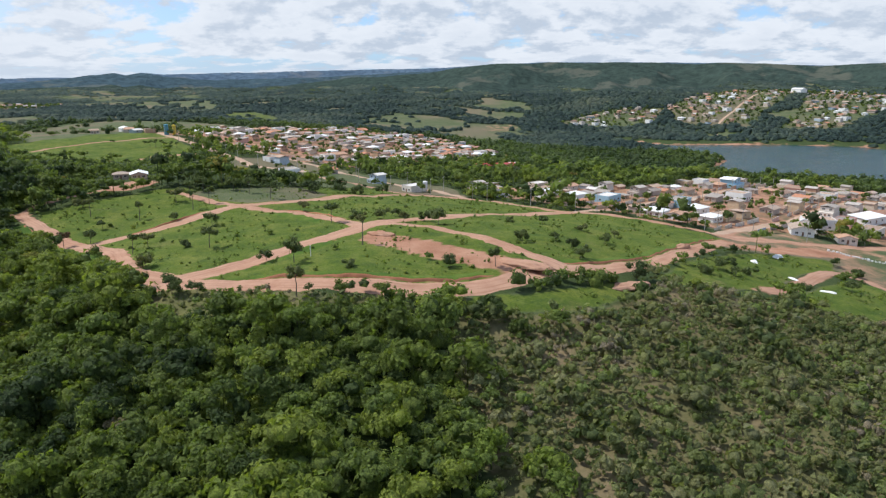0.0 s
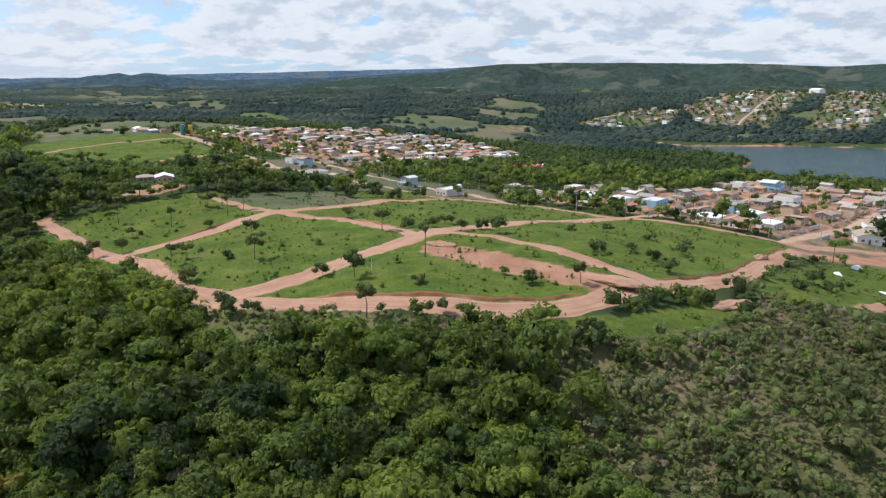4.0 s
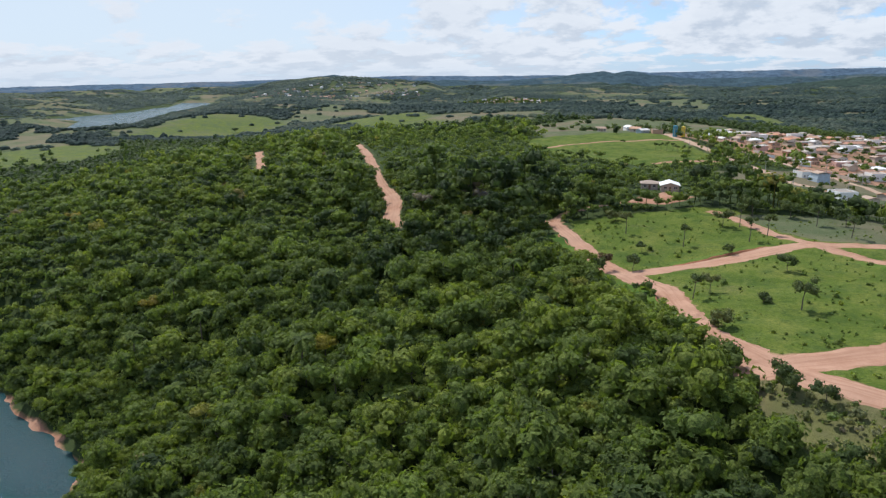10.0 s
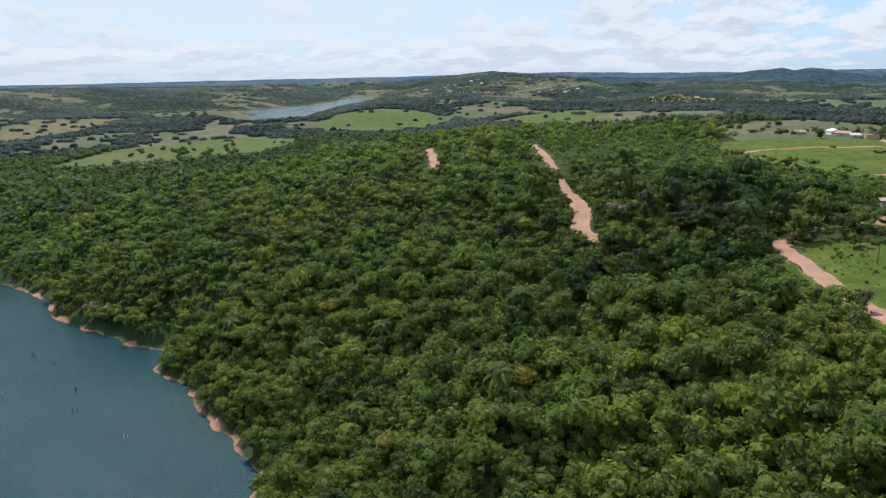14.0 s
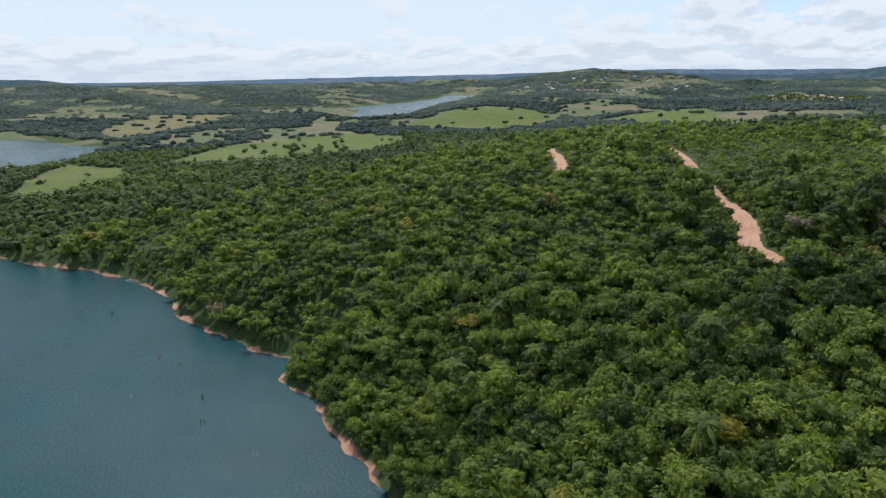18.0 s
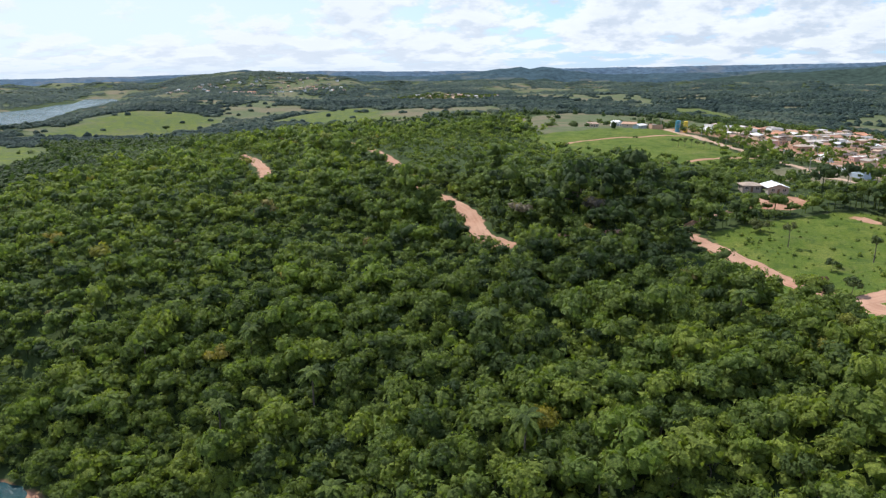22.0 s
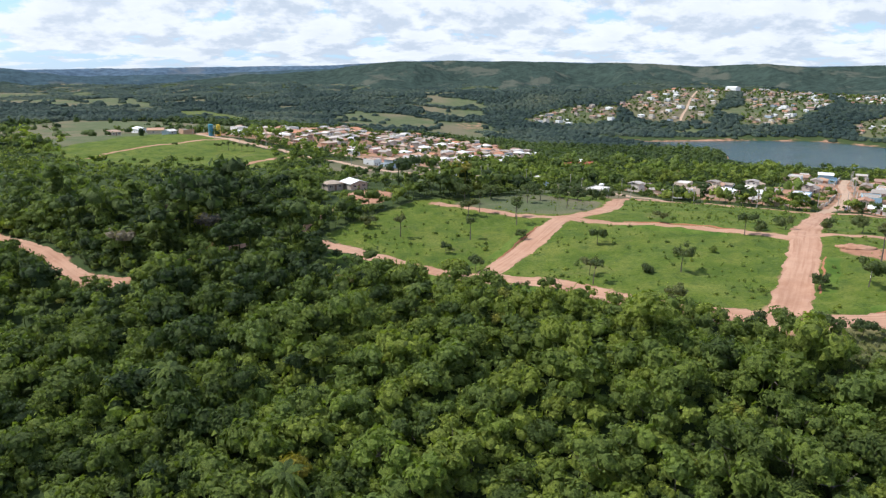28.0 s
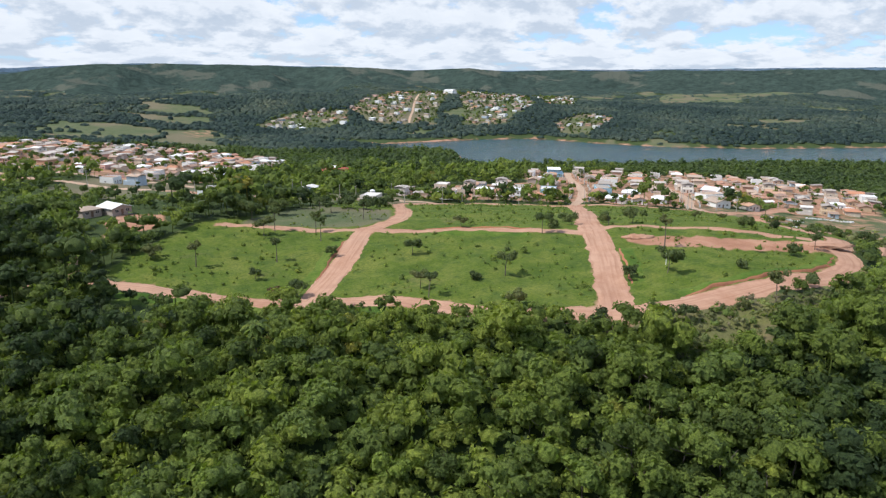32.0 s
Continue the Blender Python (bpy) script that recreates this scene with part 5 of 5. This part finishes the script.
FOOT, FAR_HOUSES, OUTER_HOUSES = [], [], []


def settle(model, x, y, turn, scale=1.0, group=""):
    ob = copy_thing(model, Matrix.LocRotScale((x, y, float(ground_z(x, y)) + 0.1), Euler((0, 0, turn)), (scale,) * 3))
    FOOT.append((x, y))
    if group:
        ob["group"] = group
    return ob


def town(poly, along, dx, dy, fill, group, seed, gap=4.0, picks=None):
    rng = random.Random(seed)
    cx, cy = np.mean(np.array(poly), axis=0)
    c, s = math.cos(along), math.sin(along)
    spots = []
    for i in range(-26, 27):
        for j in range(-26, 27):
            u, v = i * dx + rng.uniform(-2, 2), j * dy + (j % 2) * 2 + rng.uniform(-1.5, 1.5)
            spots.append((cx + u * c - v * s, cy + u * s + v * c))
    P = np.array(spots)
    ok = (edge_distance(P[:, 0], P[:, 1], poly) < -3) & (road_distance(P[:, 0], P[:, 1]) > gap + 2)
    for x, y in P[ok]:
        if rng.random() > fill or min((math.hypot(x - a, y - b) for a, b in FOOT), default=99) < 10.2:
            continue
        model, turn, k = rng.choice(picks or HOUSES[:8] + HOUSES[:8] + HOUSES[8:]), along + rng.choice((0, math.pi / 2, math.pi, -math.pi / 2)) + rng.uniform(-0.08, 0.08), rng.uniform(0.75, 1.05)
        if picks or math.hypot(x - HUB[0], y - HUB[1]) > 545:
            FOOT.append((x, y))
            (FAR_HOUSES if picks else OUTER_HOUSES).append((model, Matrix.LocRotScale((x, y, float(ground_z(x, y)) + 0.1), Euler((0, 0, turn)), (k, k, k))))
        else:
            settle(model, x, y, turn, k, group)


def join_houses(rows, label):
    """Houses too far off to tell their parts, as one object."""
    mats, V, F, M, n = [], [], [], [], 0
    for model, m in rows:
        turn, at = np.array(m.to_3x3()), np.array(m.translation)
        for o in model.children_recursive:
            mat = FAR_PAINT.get(o.data.materials[0].name, o.data.materials[0])
            if mat not in mats:
                mats.append(mat)
            V.append(np.array([v.co[:] for v in o.data.vertices]) @ turn.T + at)
            F += [tuple(n + k for k in p.vertices) for p in o.data.polygons]
            M += [mats.index(mat)] * len(o.data.polygons)
            n += len(o.data.vertices)
    me = bpy.data.meshes.new("distant_houses")
    me.from_pydata(np.concatenate(V).tolist(), [], F)
    for mat in mats:
        me.materials.append(mat)
    me.polygons.foreach_set("material_index", np.array(M, np.int32))
    me.update()
    ob = new("distant_houses", me)
    tagged(ob, label, "houses", kind="stuff")


def landmarks():
    for (x, y, turn, model) in (
        (129, 384, 0.9, house_model("parapet", 15, 9, 3.4, wall=M_BLUE, label="bright blue single-storey building with a parapet")),
        (107, 352, -0.75, house_model("hip", 11, 9, 3.0, wall=M_WHITE, roof=M_WHITE, label="white house with a pale hipped roof beside the dirt road")),
        (116, 343, -0.75, house_model("gable", 8, 10, 3.0, wall=M_WHITE, label="white-walled house with an orange clay-tile roof")),
        (92, 392, 0.8, house_model("parapet", 13, 9, 3.2, wall=M_BLUE, label="pale blue-grey rendered building beside the street")),
        (215, 524, 0.9, house_model("storeys", 17, 13, 3.4, wall=M_BLUE, roof=M_WHITE, label="large two-storey building with white roof and blue walls")),
        (190, 352, -0.2, house_model("parapet", 15, 10, 4.6, wall=M_WHITE, label="tall white rendered hall with a flat roof")),
        (172, 333, -0.3, house_model("gable", 10, 11, 3.4, wall=M_WHITE, label="white house with a red clay-tile roof at the road")),
        (189, 325, -0.3, house_model("gable", 8, 13, 2.8, label="long low house under an orange tile roof")),
        (235, 385, 0.5, house_model("shed", 20, 10, 3.4, wall=M_WHITE, roof=M_WHITE, label="long white shed with a pale sheet roof")),
        (-151, 350, 0.4, house_model("gable", 7.5, 9, 2.6, roof=M_WHITE, wall=M_WALL, label="pale-roofed low farmhouse beside the bare earth yard")),
        (-160, 350, 0.4, house_model("hip", 7, 6, 2.6, label="small tiled house beside the bare earth yard")),
        (-307, 692, 0.6, house_model("gable", 9, 15, 3.4, roof=M_WHITE, wall=M_WHITE, label="white farm shed with a long pale gable roof")),
        (45, 600, 0.2, house_model("shed", 34, 12, 4.0, roof=M_RED, label="long shed with a dark red sheet roof")),
        (62, 625, 0.2, house_model("gable", 14, 16, 4.5, roof=M_WHITE, wall=M_WHITE, label="white hall with a broad white gable roof")),
        (689, 1406, 0.3, house_model("gable", 14, 26, 9.0, wall=M_WHITE, roof=M_WHITE, label="tall white church hall on the hilltop")),
    ):
        settle(model, x, y, turn)
        discard(model)


def water_tower(x, y, r, tall, mat, label):
    base = new("water_tower")
    z = float(ground_z(x, y))
    bm = bmesh.new()
    bmesh.ops.create_cone(bm, cap_ends=True, segments=20, radius1=r, radius2=r, depth=tall, matrix=pose(0, 0, tall / 2 - 0.3))
    part("shaft", bm, mat, base)
    bm = bmesh.new()
    bmesh.ops.create_cone(bm, cap_ends=True, segments=20, radius1=r * 1.06, radius2=r * 0.25, depth=0.5, matrix=pose(0, 0, tall - 0.05))
    part("cap", bm, mat, base)
    for k in range(2):
        bm = bmesh.new()
        bmesh.ops.create_cone(bm, cap_ends=True, segments=20, radius1=r * 1.04, radius2=r * 1.04, depth=0.18, matrix=pose(0, 0, tall * (0.35 + 0.33 * k)))
        part("band", bm, M_CONCRETE, base)
    bm = bmesh.new()
    for s in (-0.2, 0.2):
        tube(bm, [(r + 0.12, s, 0), (r + 0.12, s, tall)], [0.04, 0.04], 4)
    for k in range(int(tall / 0.6)):
        tube(bm, [(r + 0.12, -0.2, 0.4 + k * 0.6), (r + 0.12, 0.2, 0.4 + k * 0.6)], [0.03, 0.03], 4)
    part("ladder", bm, M_CONCRETE, base)
    base.location = (x, y, z)
    tagged(base, label, "water tower")


landmarks()
town(TOWN_EAST, 0.72, 13.5, 17.0, 0.66, "houses of the eastern quarter", 11)
town(TOWN_NORTH, -0.9, 14.0, 18.0, 0.60, "houses of the northern quarter", 12)
for k, (x, y) in enumerate(((-318, 652), (-290, 668), (-275, 641), (-262, 640))):
    settle(HOUSES[(3, 7, 1, 4)[k]], x, y, 0.6 + k, 1.0, "houses of the northern quarter")
town(OUTSKIRTS, -0.8, 18.0, 20.0, 0.30, "houses of the northern quarter", 13)
for area, seed in ((TOWN_FAR, 14), (TOWN_SHORE, 15), (TOWN_POINT, 16), (TOWN_HILL, 18), (TOWN_RIM, 19), (TOWN_WEST, 20), (TOWN_HILLSIDE, 21)):
    town(area, 0.5, 17.0, 19.0, {20: 0.2, 21: 0.10}.get(seed, 0.5), "houses of the town across the water", seed, picks=[HOUSES[k] for k in (0, 2, 3, 4, 5, 7, 8, 9)])
join_houses(FAR_HOUSES, "pale houses with sheet and tile roofs across the lake")
join_houses(OUTER_HOUSES, "low tiled and sheet-roofed houses at the far end of the quarter")
water_tower(-242, 626, 1.9, 9.0, M_TEAL, "tall blue-green cylindrical water tower on the ridge")
water_tower(-237, 631, 1.6, 8.4, M_YELLOW, "yellow cylindrical water tower beside the blue one")
water_tower(-11, 420, 1.4, 5.2, M_WHITE, "white concrete water tower by the dirt road")
for h in HOUSES:
    discard(h)


def town_trees():
    x, y, rng = scatter(-300, 450, 290, 1010, 6.0, 95)
    F = np.array(FOOT)
    keep = (any_inside(x, y, [TOWN_EAST, TOWN_NORTH, OUTSKIRTS], 1) > 0.5) & (road_distance(x, y) > 2.5) & (rng.random(len(x)) < 0.42 - 0.26 * inside(x, y, OUTSKIRTS, 3) - 0.16 * inside(x, y, TOWN_EAST, 3))
    x, y = x[keep], y[keep]
    near = np.min(np.hypot(x[:, None] - F[None, :, 0], y[:, None] - F[None, :, 1]), axis=1)
    x, y = x[near > 7], y[near > 7]
    R = np.clip(rng.lognormal(math.log(1.8), 0.35, len(x)), 0.7, 3.4)
    shapes = [with_stem(crown_arrays(820 + k, 4, 46, 0.33, 0.85), 2.0) for k in range(6)]
    joined_trees("garden_trees", x, y, R, np.clip(rng.normal(0.35, 0.2, len(x)), 0, 0.9), shapes, M_WOOD, 0.95, "garden trees and shrubs between the houses", "trees", seed=7)
    x, y, rng = scatter(-1090, 1040, 920, 1760, 11.0, 96)
    keep = (any_inside(x, y, [TOWN_FAR, TOWN_SHORE, TOWN_POINT, TOWN_HILL, TOWN_RIM, TOWN_WEST], 1) > 0.5) & (road_distance(x, y) > 3) & (rng.random(len(x)) < 0.85)
    x, y = x[keep], y[keep]
    near = np.min(np.hypot(x[:, None] - F[None, :, 0], y[:, None] - F[None, :, 1]), axis=1)
    x, y = x[near > 8], y[near > 8]
    R = rng.uniform(2, 4.5, len(x))
    joined_trees("garden_trees", x, y, R, np.clip(rng.normal(0.3, 0.2, len(x)), 0, 0.9), [crown_arrays(840 + k, 2, 16, 0.5, 0.8) for k in range(5)], M_WOOD, 0.7, "trees between the houses of the far town", "trees", seed=8)


town_trees()


# ---- dead trunks standing in the lake ----
def snag(x, y, seed):
    rng = random.Random(seed)
    bm = bmesh.new()
    for k in range(rng.randint(1, 4)):
        a, b = rng.uniform(-0.8, 0.8), rng.uniform(-0.8, 0.8)
        t = rng.uniform(1.2, 2.8)
        tube(bm, [(a, b, -2), (a + rng.uniform(-0.1, 0.1), b, t * 0.5), (a + rng.uniform(-0.3, 0.3), b + rng.uniform(-0.2, 0.2), t)], [0.13, 0.1, 0.04], 5)
    ob = part("dead_trunk", bm, M_BARK)
    ob.location = (x, y, 0)
    tagged(ob, "grey dead tree trunks standing in the lake water", "dead tree", "dead trunks in the lake")


for k, (x, y) in enumerate([(-325, 106), (-280.5, 108), (-338, 87), (-361, 103), (-356, 106), (-429, 96), (-413, 95), (-437, 85), (-412, 76), (-308, 101), (-448, 101), (-367, 102), (-247, 98)]):
    snag(x, y, k)


# ---- cut banks along the graded roads ----
def bank(pts, side, offset, tall, seed):
    """A low cut bank of bare red earth with a grassed back along one side of a road."""
    C = np.array(pts, float)
    seg = np.r_[0, np.cumsum(np.linalg.norm(np.diff(C, axis=0), axis=1))]
    s = np.arange(0, seg[-1], 1.2)
    P = np.c_[np.interp(s, seg, C[:, 0]), np.interp(s, seg, C[:, 1])]
    T = np.gradient(P, axis=0)
    T /= np.linalg.norm(T, axis=1)[:, None]
    Nn = np.stack([-T[:, 1], T[:, 0]], 1) * side
    h = tall * (0.75 + 0.35 * waves(s, s * 0, 13, seed)) * np.clip(np.minimum(s, s[-1] - s) / 6, 0.05, 1)
    rows = []
    for o, k in ((-0.15, -0.1), (0.12, 0.55), (0.4, 0.95), (0.9, 1.0), (2.2, 0.55), (4.2, -0.12)):
        q = P + Nn * (offset + o + 0.35 * waves(s, s * 0 + 5, 7, seed + 1))[:, None]
        rows.append(np.c_[q, ground_z(q[:, 0], q[:, 1]) + h * k])
    V = np.stack(rows, 1)
    n, m = V.shape[:2]
    idx = np.arange(n * m).reshape(n, m)
    F = np.stack([idx[:-1, :-1], idx[:-1, 1:], idx[1:, 1:], idx[1:, :-1]], -1)
    face, back = F[:, :2].reshape(-1, 4), F[:, 2:].reshape(-1, 4)
    if side > 0:
        face, back = face[:, ::-1], back[:, ::-1]
    ob = array_mesh("road_bank", V.reshape(-1, 3), np.concatenate([face, back]), M_BANK, True)
    ob.data.materials.append(M_TURF)
    ob.data.polygons.foreach_set("material_index", np.r_[np.zeros(len(face), np.int32), np.ones(len(back), np.int32)])
    tagged(ob, "low cut bank of bare red earth with a grassy top", "bank", kind="structure")


def turf_material():
    mt, N, L, p = material("bank_turf", 0.95, 0.1)
    mid, fine = noise_node(N, L, 0.09, 5, 0.65), noise_node(N, L, 1.3, 5, 0.7)
    col = ramp(N, L, mid, [(0.30, (0.046, 0.090, 0.015)), (0.48, (0.080, 0.130, 0.019)), (0.68, (0.138, 0.172, 0.036))])
    L.new(mix_rgb(N, L, scaled(N, L, fine, 0.0, 0.75, 0.42, 0.72), col, (0.038, 0.076, 0.014)), p.inputs["Base Color"])
    return mt


M_TURF = turf_material()
M_BANK = plain("bank_earth", (0.34, 0.15, 0.085), 0.95, 0.1, dirt=0.5)
ring, front, avenue, diagonal, middle = (ROADS[k][0] for k in ("ring", "front", "avenue", "diagonal", "middle"))
bank(ring[1:5], -1, 3.5, 0.55, 1)
bank(ring[5:10], -1, 3.5, 0.6, 2)
bank(front[2:8], 1, 4.3, 0.9, 3)
bank(front[9:16], 1, 4.3, 0.6, 4)
bank(diagonal[1:4], 1, 3.9, 0.6, 5)
bank(middle[4:7], -1, 3.0, 0.6, 6)
bank(middle[4:7], 1, 3.0, 0.4, 7)
bank(avenue[2:5], -1, 5.0, 0.5, 8)


# ---- heaps of earth ----
def mound(x, y, a, b, h, turn, label):
    bm = bmesh.new()
    bmesh.ops.create_icosphere(bm, subdivisions=4, radius=1)
    for v in bm.verts:
        n = noise.fractal(Vector((v.co.x * 2.2 + x, v.co.y * 2.2 + y, 1)), 0.9, 2.0, 4) * 0.30
        k = max(v.co.z, 0) ** 0.8
        v.co = Vector((v.co.x * a * (1 + n), v.co.y * b * (1 + n), (k * (1 + 1.6 * n) if v.co.z > 0 else v.co.z * 0.3) * h))
    for f in bm.faces:
        f.smooth = True
    ob = part("earth_mound", bm, M_DIRT)
    ob.matrix_basis = pose(x, y, float(ground_z(x, y)) - 0.05, 0, 0, turn)
    tagged(ob, label, "earth heap")


mound(22, 187, 8.5, 3.4, 1.1, -35, "long heap of pale red earth beside the bare strip")
mound(-20, 222, 5.0, 2.6, 0.8, -25, "low heap of reddish earth at the road fork")
mound(86, 249, 4.2, 2.2, 1.1, 40, "heap of pale earth on the corner of a plot")
mound(50, 184, 7.0, 2.8, 1.0, 25, "steep heap of red earth beside the junction")
mound(-94, 206, 3.4, 1.6, 0.7, -50, "small heap of dark red earth at the road edge")
mound(-117, 228, 2.6, 1.3, 0.6, 20, "small heap of dark red earth at the road edge")


# ---- building materials on the yard ----
def kerb_stack(x0, y0, x1, y1, n):
    base = new("kerb_stack")
    base.location = (x0, y0, float(ground_z(x0, y0)))
    bm = bmesh.new()
    box(bm, (-0.5, -0.16, 0), (0.5, 0.16, 0.34))
    bmesh.ops.bevel(bm, geom=bm.edges[:], offset=0.03, segments=1, affect="EDGES")
    me = bpy.data.meshes.new("kerb_stone")
    bm.to_mesh(me)
    bm.free()
    me.materials.append(M_WHITE)
    rng = random.Random(4)
    a = math.atan2(y1 - y0, x1 - x0)
    for i in range(n):
        t = i / n
        x, y = x0 + (x1 - x0) * t + rng.uniform(-0.3, 0.3), y0 + (y1 - y0) * t + rng.uniform(-0.3, 0.3)
        for lvl in range(rng.choice((1, 2, 2, 3))):
            ob = new("kerb_stone", me)
            ob.parent = base
            ob.matrix_basis = Matrix.Translation((x - x0, y - y0, float(ground_z(x, y)) - base.location.z - 0.04 + lvl * 0.335)) @ Matrix.Rotation(a + rng.uniform(-0.25, 0.25) + 1.57 * (i % 2), 4, "Z")
    tagged(base, "long row of stacked white concrete kerb stones", "kerb stones")


kerb_stack(168, 300, 190, 289, 26)
kerb_stack(205, 297, 240, 287, 30)


def sheet_pile(x, y, w, d, h, seed, label):
    bm = bmesh.new()
    bmesh.ops.create_grid(bm, x_segments=9, y_segments=7, size=0.5)
    for v in bm.verts:
        e = max(abs(v.co.x), abs(v.co.y)) * 2
        n = noise.noise(Vector((v.co.x * 4 + seed, v.co.y * 4, 0)))
        v.co = Vector((v.co.x * w, v.co.y * d, h * (1 - e ** 3) + 0.15 * n * (1 - e) + 0.03))
    ob = part("tarpaulin", bm, M_WHITE)
    ob.matrix_basis = pose(x, y, float(ground_z(x, y)) + 0.02, 0, 0, seed * 37)
    tagged(ob, label, "tarpaulin")


sheet_pile(132, 271, 4.2, 3.0, 1.3, 1, "white tarpaulin over a heap of building material")
sheet_pile(113, 249, 4.0, 2.2, 0.8, 2, "crumpled white sheeting lying on the grass")
sheet_pile(120, 234, 4.5, 1.2, 0.4, 3, "strip of white sheeting on the ground")
sheet_pile(126, 222, 5.0, 1.4, 0.5, 4, "strip of white sheeting on the ground")


# ---- poles and walls of the town ----
def pole_model():
    base = new("utility_pole")
    bm = bmesh.new()
    tube(bm, [(0, 0, -0.6), (0, 0, 9.0)], [0.17, 0.1], 7)
    part("shaft", bm, M_CONCRETE, base)
    bm = bmesh.new()
    box(bm, (-1.1, -0.06, 8.5), (1.1, 0.06, 8.62))
    arm = part("crossarm", bm, M_CONCRETE, base)
    for x in (-1.0, 0.0, 1.0):
        bm = bmesh.new()
        bmesh.ops.create_cone(bm, cap_ends=True, segments=6, radius1=0.06, radius2=0.04, depth=0.22, matrix=pose(x, 0, 8.72))
        part("insulator", bm, M_WHITE, arm)
    return tagged(base, "concrete utility pole with a short crossarm beside the road", "utility pole", "poles along the streets")


def along(pts, spacing, offset):
    C = np.array(pts, float)
    seg = np.r_[0, np.cumsum(np.linalg.norm(np.diff(C, axis=0), axis=1))]
    for s in np.arange(spacing / 2, seg[-1], spacing):
        x, y = np.interp(s, seg, C[:, 0]), np.interp(s, seg, C[:, 1])
        x2, y2 = np.interp(s + 1, seg, C[:, 0]), np.interp(s + 1, seg, C[:, 1])
        a = math.atan2(y2 - y, x2 - x)
        yield float(x - math.sin(a) * offset), float(y + math.cos(a) * offset), a


pole = pole_model()
for key, off in (("upper", 5.2), ("town_street", 4.5), ("town_road", -5.0), ("east_street", 4.2), ("north_street", -4.2)):
    for x, y, a in along(ROADS[key][0], 30, off):
        copy_thing(pole, Matrix.LocRotScale((x, y, float(ground_z(x, y))), Euler((0, 0, a + 1.57)), (1, 1, 1)))
discard(pole)


def wall_model(length, tall):
    base = new("yard_wall")
    bm = bmesh.new()
    box(bm, (-length / 2, -0.09, -0.8), (length / 2, 0.09, tall))
    part("panel", bm, M_WALL, base)
    bm = bmesh.new()
    box(bm, (-length / 2 - 0.02, -0.13, tall), (length / 2 + 0.02, 0.13, tall + 0.08))
    part("coping", bm, M_CONCRETE, base)
    for k in (-0.5, 0.0, 0.5):
        bm = bmesh.new()
        box(bm, (k * length - 0.12, -0.12, -0.8), (k * length + 0.12, 0.12, tall - 0.01))
        part("pier", bm, M_CONCRETE, base)
    return tagged(base, "rendered yard wall with piers along the street front", "wall", "yard walls of the town")


walls = [wall_model(11, 1.9), wall_model(8, 1.6)]
rng = random.Random(17)
for key, off in (("upper", 6.2), ("east_street", 5.5), ("east_street", -5.5), ("north_street", 5.5), ("north_street", -5.5), ("town_street", 7.0)):
    for x, y, a in along(ROADS[key][0], 13, off):
        if rng.random() < 0.62 and any_inside(np.array([x]), np.array([y]), [TOWN_EAST, TOWN_NORTH], 4)[0] > 0.3 and road_distance(np.array([x]), np.array([y]))[0] > 1:
            copy_thing(rng.choice(walls), Matrix.LocRotScale((x, y, float(ground_z(x, y))), Euler((0, 0, a)), (1, 1, 1)))
for w in walls:
    discard(w)

# a marker post on the plot
bm = bmesh.new()
tube(bm, [(0, 0, -0.3), (0, 0, 3.2)], [0.12, 0.1], 6)
post = part("marker_post", bm, M_WHITE)
post.location = (-38, 196, float(ground_z(-38, 196)))
tagged(post, "white painted marker post standing in the grass", "post")


# trees of the ridge pasture: x, y, height, crown radius
for k, (x, y, tall, r) in enumerate([(-229, 547, 6, 1.9), (-226, 549, 6, 1.8), (-222, 550, 6.5, 2.0), (-218, 551, 6, 1.8), (-213, 546, 5.5, 1.7), (-209, 548, 5.5, 1.8), (-205, 548, 5.0, 1.6), (-194, 561, 7.5, 2.2), (-256, 553, 4.5, 1.7),
                                     (-772, 322, 9, 4.5), (-790, 300, 8, 4.0), (-810, 330, 9, 4.6), (-760, 345, 8, 4.2), (-835, 350, 8, 4.4), (-742, 362, 7, 3.6), (-987, 765, 9, 5.0)]):
    tr = tree_model(950 + k, tall, r * 1.15, 6, 150, 0.17, 0.9, 0.2, M_PLOT)
    tr.matrix_basis = Matrix.LocRotScale((x, y, float(ground_z(x, y)) - 0.05), Euler((0, 0, k)), (1, 1, 1))
    tagged(tr, "round dark-leaved tree standing alone in the pasture", "tree", "pasture trees")


# single trees that stand out by their colour: x, y, height, crown radius, leaves, label
for k, (x, y, tall, r, mat, label) in enumerate((
    (-173, 163, 8.5, 3.3, M_YELLOW_LEAVES, "woodland tree with a bright yellow-green crown"),
    (-132, 239, 6.0, 2.3, M_BROWN_LEAVES, "small reddish-brown tree beside the red dirt road"),
    (-130.5, 231.5, 6.5, 2.9, M_PLOT, "bushy dark tree at the fork of the dirt roads"),
    (-210, 284, 11.5, 5.0, M_GREY_LEAVES, "nearly leafless grey-twigged tree among the tall wood"),
    (-200, 276, 10.5, 4.0, M_GREY_LEAVES, "nearly leafless grey-twigged tree among the tall wood"),
)):
    tr = tree_model(980 + k, tall, r, 8, 340, 0.125, 0.85, 0.3, mat, 0.15)
    tr.matrix_basis = Matrix.LocRotScale((x, y, float(ground_z(x, y)) - 0.05), Euler((0, 0, k)), (1, 1, 1))
    tagged(tr, label, "tree")
